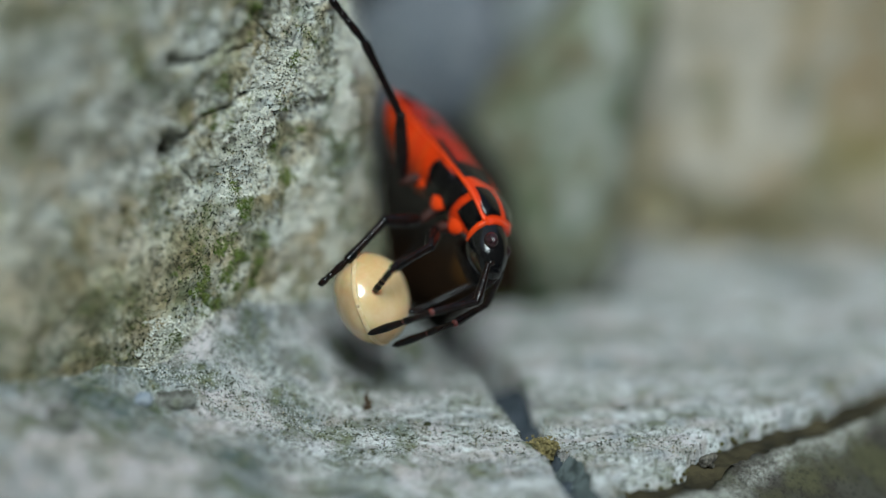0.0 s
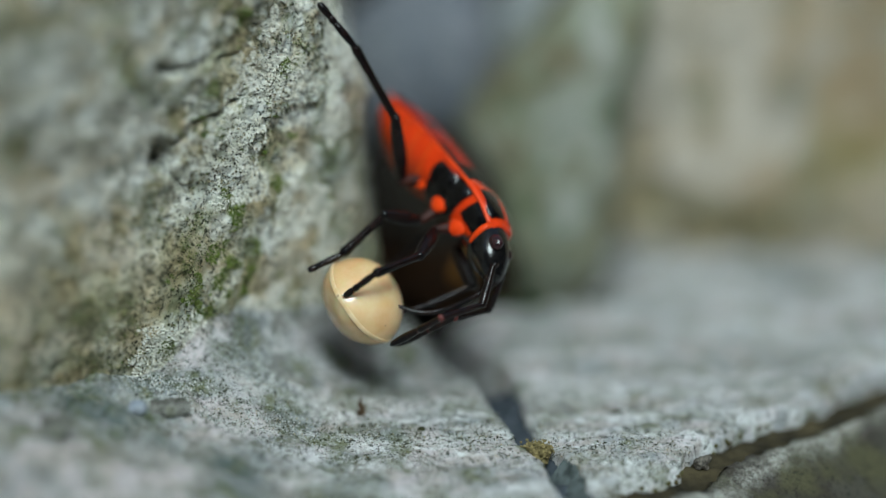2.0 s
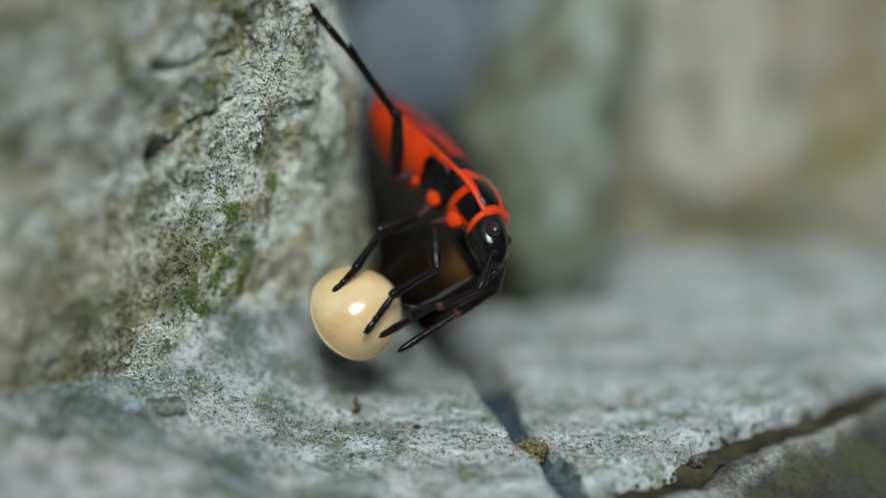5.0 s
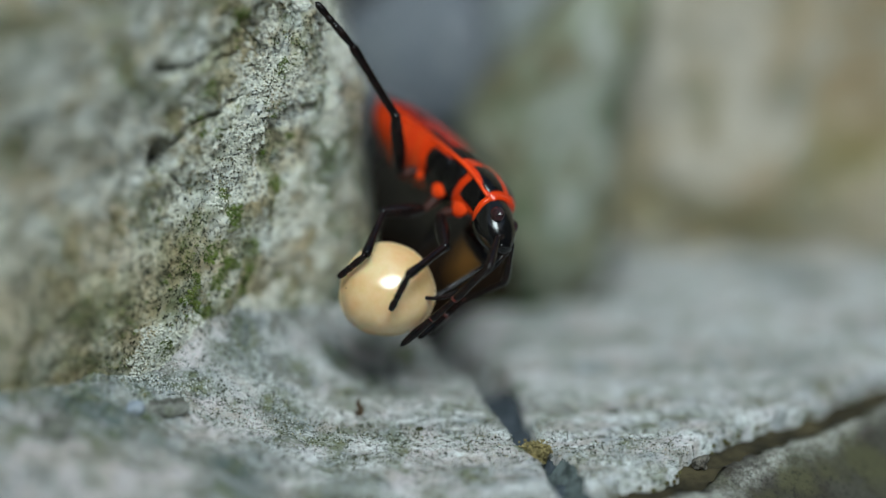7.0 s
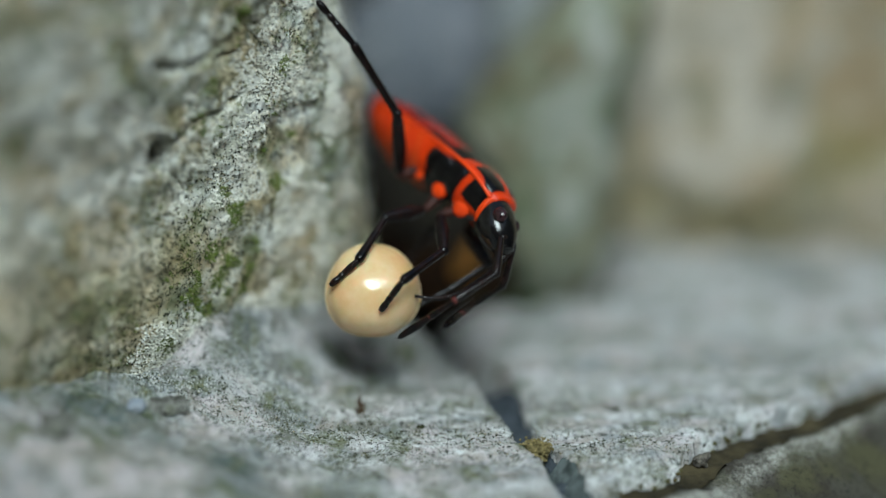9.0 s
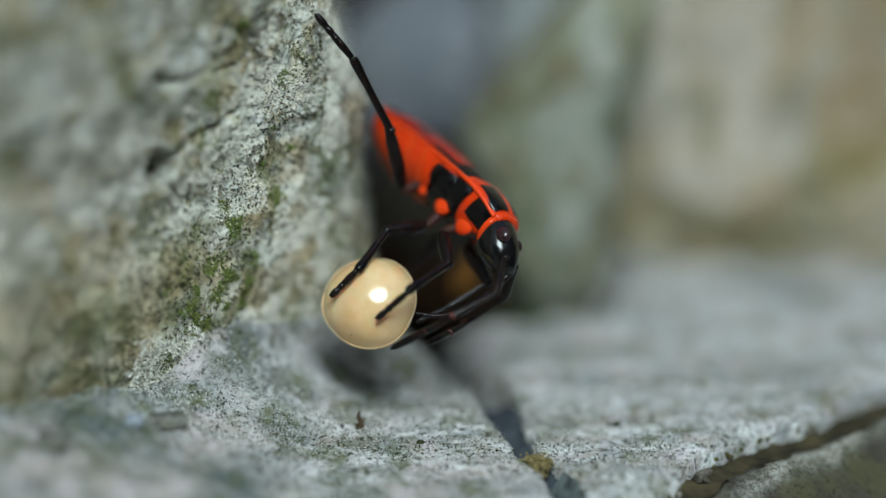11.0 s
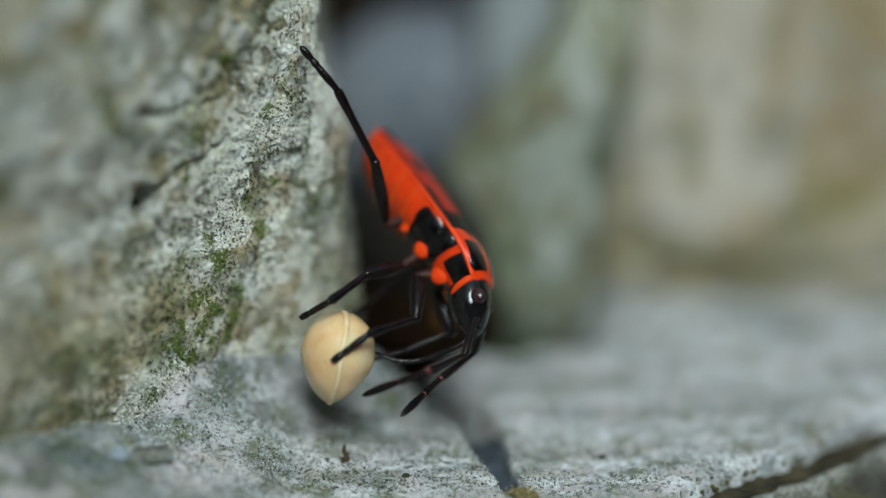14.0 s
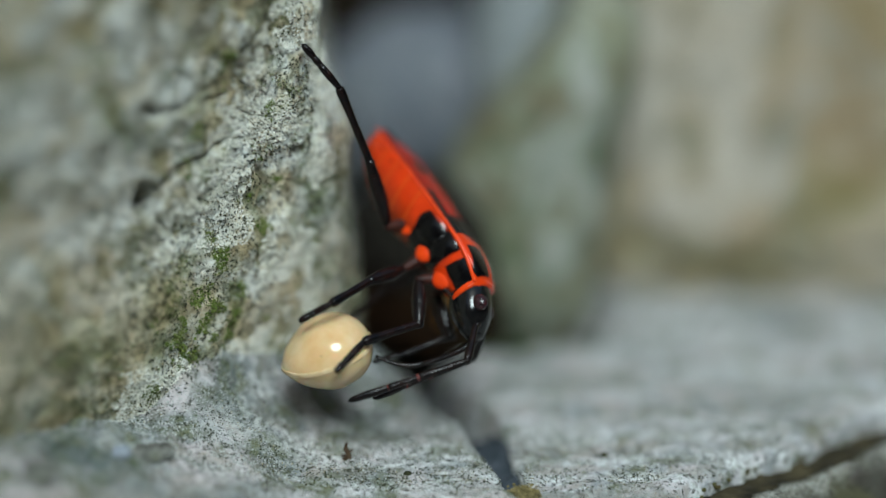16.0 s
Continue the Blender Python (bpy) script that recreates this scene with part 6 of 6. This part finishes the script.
    walk(LIMB_PARTS["near_feeler"][1], [
        (0, pose(0.001972, -0.001032, -0.001595, -90.02, 39.23, -92.01)),
        (0.5, pose(0.002098, -0.00106, -0.001443, -103.01, 53.57, -115.98)),
        (1, pose(0.002197, -0.00105, -0.001296, -104.43, 40.52, -114.71)),
        (1.5, pose(0.002114, -0.001116, -0.001396, -101.26, 60.38, -108.48)),
        (2, pose(0.001926, -0.000843, -0.001673, -81.98, 43.7, -85.69)),
        (2.5, pose(0.00193, -0.000906, -0.001662, -79.06, 45.88, -80.52)),
        (3, pose(0.002202, -0.00111, -0.001254, -88.8, 43.34, -90.89)),
        (3.5, pose(0.002203, -0.001181, -0.001205, -80.84, 46.11, -80.41)),
        (4, pose(0.002125, -0.001207, -0.001326, -78.84, 38.62, -79.47)),
        (6.5, pose(0.001654, -0.001134, -0.001795, -107.47, 63.44, -127.49)),
        (7, pose(0.001979, -0.001332, -0.001438, -173.43, 71.06, 164.54)),
        (7.5, pose(0.001735, -0.001299, -0.001675, -32.99, 51.38, -58.44)),
        (8, pose(0.001838, -0.001192, -0.001653, -58.6, 46.09, -92.65)),
        (8.5, pose(0.002101, -0.001067, -0.001436, -143.27, 61.71, 160.92)),
        (9, pose(0.001987, -0.001073, -0.001566, -41.52, 56.23, -91.15)),
        (11.5, pose(0.001955, -0.001194, -0.001548, -53.76, 55.63, -100.44)),
        (12, pose(0.001931, -0.001271, -0.001531, -58.07, 55.04, -111.09)),
        (12.5, pose(0.001468, -0.00024, -0.001828, -46.29, 41.45, -96.34)),
        (13, pose(0.001915, -0.001118, -0.001619, -35.11, 44.44, -78.96)),
        (13.5, pose(0.001934, -0.000804, -0.001669, -51.56, 48.94, -95.71)),
        (14, pose(0.002056, -0.001248, -0.001401, -38.61, 39.22, -76.9)),
        (14.5, pose(0.002049, -0.001296, -0.001375, -52.27, 52.93, -97.21)),
        (15, pose(0.002086, -0.001244, -0.00136, -28.37, 40.7, -60.27)),
        (15.5, pose(0.002047, -0.001362, -0.001324, -52.19, 52.84, -88.31)),
        (16, pose(0.002071, -0.001209, -0.001405, -80.94, 68.73, -122.86)),
    ])
    walk(LIMB_PARTS["near_feeler"][2], [
        (0, pose(0.001929, -0.002271, -0.002606, -162.8, 62.93, -166.05)),
        (0.5, pose(0.001681, -0.001915, -0.00273, -158.15, 61.14, -162.12)),
        (1, pose(0.001689, -0.002155, -0.002335, -165.76, 57.89, -169.6)),
        (1.5, pose(0.001863, -0.001866, -0.002787, -172.77, 61.99, -177.13)),
        (2, pose(0.002013, -0.001996, -0.002779, 153.23, 57.57, 144.84)),
        (2.5, pose(0.002113, -0.002005, -0.00281, 165.07, 61.14, 159.89)),
        (3, pose(0.002184, -0.002273, -0.002352, -157.12, 69.36, -158.89)),
        (3.5, pose(0.002387, -0.002275, -0.002358, 156.46, 58.05, 147.54)),
        (4, pose(0.002354, -0.002436, -0.002324, -156.86, 71.98, -165.92)),
        (6.5, pose(0.001218, -0.001701, -0.003226, -175.04, 57.65, 168.53)),
        (7, pose(0.001478, -0.001194, -0.002951, -146.35, 76.22, -157.56)),
        (7.5, pose(0.002258, -0.00215, -0.002925, -170.81, 58.09, 174.35)),
        (8, pose(0.001787, -0.002301, -0.002806, -159.83, 57.09, -172.05)),
        (8.5, pose(0.001384, -0.000819, -0.002845, -126.78, 62.18, -135.39)),
        (9, pose(0.00197, -0.001962, -0.002896, -166.47, 66.15, 179.8)),
        (11.5, pose(0.001791, -0.002082, -0.002869, -161.08, 62.86, -171.23)),
        (12, pose(0.001601, -0.002127, -0.002842, -167.17, 55.74, 177.77)),
        (12.5, pose(0.001335, -0.001431, -0.002887, -137.06, 59.51, -148.63)),
        (13, pose(0.002134, -0.002239, -0.002739, 174.71, 31.82, 130.51)),
        (13.5, pose(0.00183, -0.00185, -0.002875, -127.82, 62.75, -166.32)),
        (14, pose(0.002337, -0.002455, -0.002412, -139.78, 70.57, 178.18)),
        (14.5, pose(0.001928, -0.002253, -0.002651, -119.22, 71.6, -160.53)),
        (15, pose(0.002688, -0.002298, -0.002403, 169.18, 53.25, 113.23)),
        (15.5, pose(0.002075, -0.002328, -0.0026, -129.13, 74.08, 175.45)),
        (16, pose(0.001756, -0.001697, -0.002896, -74.96, 69.76, -129.8)),
    ])
    walk(LIMB_PARTS["far_feeler"][0], [
        (0, pose(0.001115, -3.2e-05, -0.000707, 79.85, 67.29, 77.51)),
        (0.5, pose(0.001115, -3.2e-05, -0.000707, 88.09, 49.23, 80.89)),
        (1, pose(0.001115, -3.2e-05, -0.000707, 93.82, 51.05, 87.03)),
        (1.5, pose(0.001115, -3.2e-05, -0.000707, 96.84, 54.55, 91.35)),
        (2, pose(0.001115, -3.2e-05, -0.000707, 77.87, 60.32, 73.59)),
        (2.5, pose(0.001115, -3.2e-05, -0.000707, 96.38, 45.31, 89.85)),
        (3, pose(0.001115, -3.2e-05, -0.000707, 94.31, 48.99, 89.03)),
        (3.5, pose(0.001115, -3.2e-05, -0.000707, 95.72, 44.05, 88.32)),
        (4, pose(0.001115, -3.2e-05, -0.000707, 88.47, 58.47, 82.32)),
        (6.5, pose(0.001115, -3.2e-05, -0.000707, 116.95, 44.82, 105.24)),
        (7, pose(0.001115, -3.2e-05, -0.000707, 90.39, 58.81, 84.12)),
        (7.5, pose(0.001115, -3.2e-05, -0.000707, 96, 55.38, 87.08)),
        (8, pose(0.001115, -3.2e-05, -0.000707, 94.99, 54.78, 86.42)),
        (8.5, pose(0.001115, -3.2e-05, -0.000707, 94.89, 54.63, 86.8)),
        (9, pose(0.001115, -3.2e-05, -0.000707, 49.32, 69.81, 46.15)),
        (11.5, pose(0.001115, -3.2e-05, -0.000707, 106.19, 54.7, 100.32)),
        (12, pose(0.001115, -3.2e-05, -0.000707, -13.31, 57.23, -23.68)),
        (12.5, pose(0.001115, -3.2e-05, -0.000707, 39.78, 70.35, 23.69)),
        (13, pose(0.001115, -3.2e-05, -0.000707, 11.03, 57.18, -2.78)),
        (13.5, pose(0.001115, -3.2e-05, -0.000707, -3.15, 60.42, -14.57)),
        (14, pose(0.001115, -3.2e-05, -0.000707, 129.01, 43.19, 88.57)),
        (14.5, pose(0.001115, -3.2e-05, -0.000707, 124.28, 50.26, 85.09)),
        (15, pose(0.001115, -3.2e-05, -0.000707, 126.68, 44.32, 86.03)),
        (15.5, pose(0.001115, -3.2e-05, -0.000707, 128.45, 46.5, 88.66)),
        (16, pose(0.001115, -3.2e-05, -0.000707, 129.07, 43.13, 88.29)),
    ])
    walk(LIMB_PARTS["far_feeler"][1], [
        (0, pose(0.001228, 0.000477, -0.001952, -76.32, 27.67, -66.64)),
        (0.5, pose(0.001255, 0.000838, -0.001729, -129.82, 66.04, -160.07)),
        (1, pose(0.001159, 0.000816, -0.001756, -160.1, 56.2, 167.32)),
        (1.5, pose(0.001097, 0.000751, -0.001806, -23.63, 32.71, -62.19)),
        (2, pose(0.001304, 0.000609, -0.001879, -33.43, 28.26, -79.83)),
        (2.5, pose(0.001118, 0.000917, -0.001666, -32.76, 43.97, -79.54)),
        (3, pose(0.00113, 0.000854, -0.001725, -37.15, 37.17, -84.34)),
        (3.5, pose(0.001144, 0.000938, -0.001645, -43.88, 62.24, -96.3)),
        (4, pose(0.00121, 0.000668, -0.001857, -29.18, 40.43, -80.63)),
        (6.5, pose(0.000864, 0.000892, -0.001658, -71.91, 68.32, -136.22)),
        (7, pose(0.001187, 0.000663, -0.001861, -117.35, 56.85, -179.45)),
        (7.5, pose(0.001154, 0.000734, -0.001818, -133.63, 57.37, 159.93)),
        (8, pose(0.001164, 0.000745, -0.001809, -114.13, 53.95, -177.75)),
        (8.5, pose(0.001159, 0.000748, -0.001807, -117.49, 54.31, 178.54)),
        (9, pose(0.001438, 0.000304, -0.001974, -144.57, 45.82, 146.53)),
        (11.5, pose(0.000976, 0.000736, -0.001808, -91.08, 69.6, -152.5)),
        (12, pose(0.001784, -0.000326, -0.001842, -40.55, 50.2, -106.01)),
        (12.5, pose(0.001531, 0.00015, -0.001978, -26.7, 37.55, -88.96)),
        (13, pose(0.001846, -6.7e-05, -0.001841, -14.73, 40.4, -71.49)),
        (13.5, pose(0.00176, -0.0002, -0.001881, -151.88, 51.45, 153)),
        (14, pose(0.00114, 0.000952, -0.001631, -19.85, 45.05, -65.42)),
        (14.5, pose(0.001189, 0.000828, -0.001745, -43.07, 53.69, -94.92)),
        (15, pose(0.001182, 0.000931, -0.00165, -17.25, 59.05, -63.06)),
        (15.5, pose(0.001137, 0.000897, -0.001686, -33.11, 43.98, -83.97)),
        (16, pose(0.001145, 0.000953, -0.00163, -36.71, 53.94, -90.23)),
    ])
    walk(LIMB_PARTS["far_feeler"][2], [
        (0, pose(0.00179, -0.000824, -0.002695, -164.79, 64.11, -167.7)),
        (0.5, pose(0.000644, 0.000617, -0.003191, -73.52, 41.23, -79.82)),
        (1, pose(0.000291, 0.001011, -0.003086, -69.12, 33.29, -69.68)),
        (1.5, pose(0.001725, -0.00044, -0.002671, -143.4, 69.15, -177.1)),
        (2, pose(0.001553, -0.000778, -0.002637, -159.45, 66.45, 166.39)),
        (2.5, pose(0.001327, -0.000215, -0.002777, -70.16, 59.64, -102.36)),
        (3, pose(0.001256, -0.000415, -0.002692, -70.54, 56.82, -100.57)),
        (3.5, pose(0.001062, 0.000197, -0.003061, -46.63, 27.68, -73.82)),
        (4, pose(0.001408, -0.000534, -0.002895, -54.97, 50.7, -91.72)),
        (6.5, pose(0.000437, 0.000483, -0.003145, -36.79, 56.61, -74.51)),
        (7, pose(0.000312, 0.000655, -0.003201, -34.55, 42.02, -67.12)),
        (7.5, pose(0.000344, 0.00103, -0.003165, -29.08, 14.84, -56.25)),
        (8, pose(0.000223, 0.000708, -0.003103, -28.09, 16.1, -61.13)),
        (8.5, pose(0.000226, 0.000772, -0.003107, -30.22, 29.85, -66.42)),
        (9, pose(0.000508, 0.000919, -0.003121, -28.46, 21.25, -62.63)),
        (11.5, pose(0.000481, 0.000478, -0.003308, -38.91, 27.97, -75.54)),
        (12, pose(0.001502, -0.00131, -0.003071, -114.13, 54.78, -177.96)),
        (12.5, pose(0.001554, -0.001118, -0.002953, -116.82, 56.3, 178.01)),
        (13, pose(0.002233, -0.001223, -0.002878, -148.83, 40.18, 134.51)),
        (13.5, pose(0.000872, 0.000253, -0.003132, -31.06, 43.95, -84.02)),
        (14, pose(0.00161, -7.6e-05, -0.002763, -17.1, 34.72, -58.99)),
        (14.5, pose(0.001108, -0.000116, -0.003034, -31.7, 35.32, -83.89)),
        (15, pose(0.001555, 0.000198, -0.003022, -24.24, 21.75, -63.57)),
        (15.5, pose(0.001258, -0.000248, -0.002797, -37.11, 44.78, -83.31)),
        (16, pose(0.001141, 1.1e-05, -0.002923, -35.2, 42.71, -81.89)),
    ])


motions()
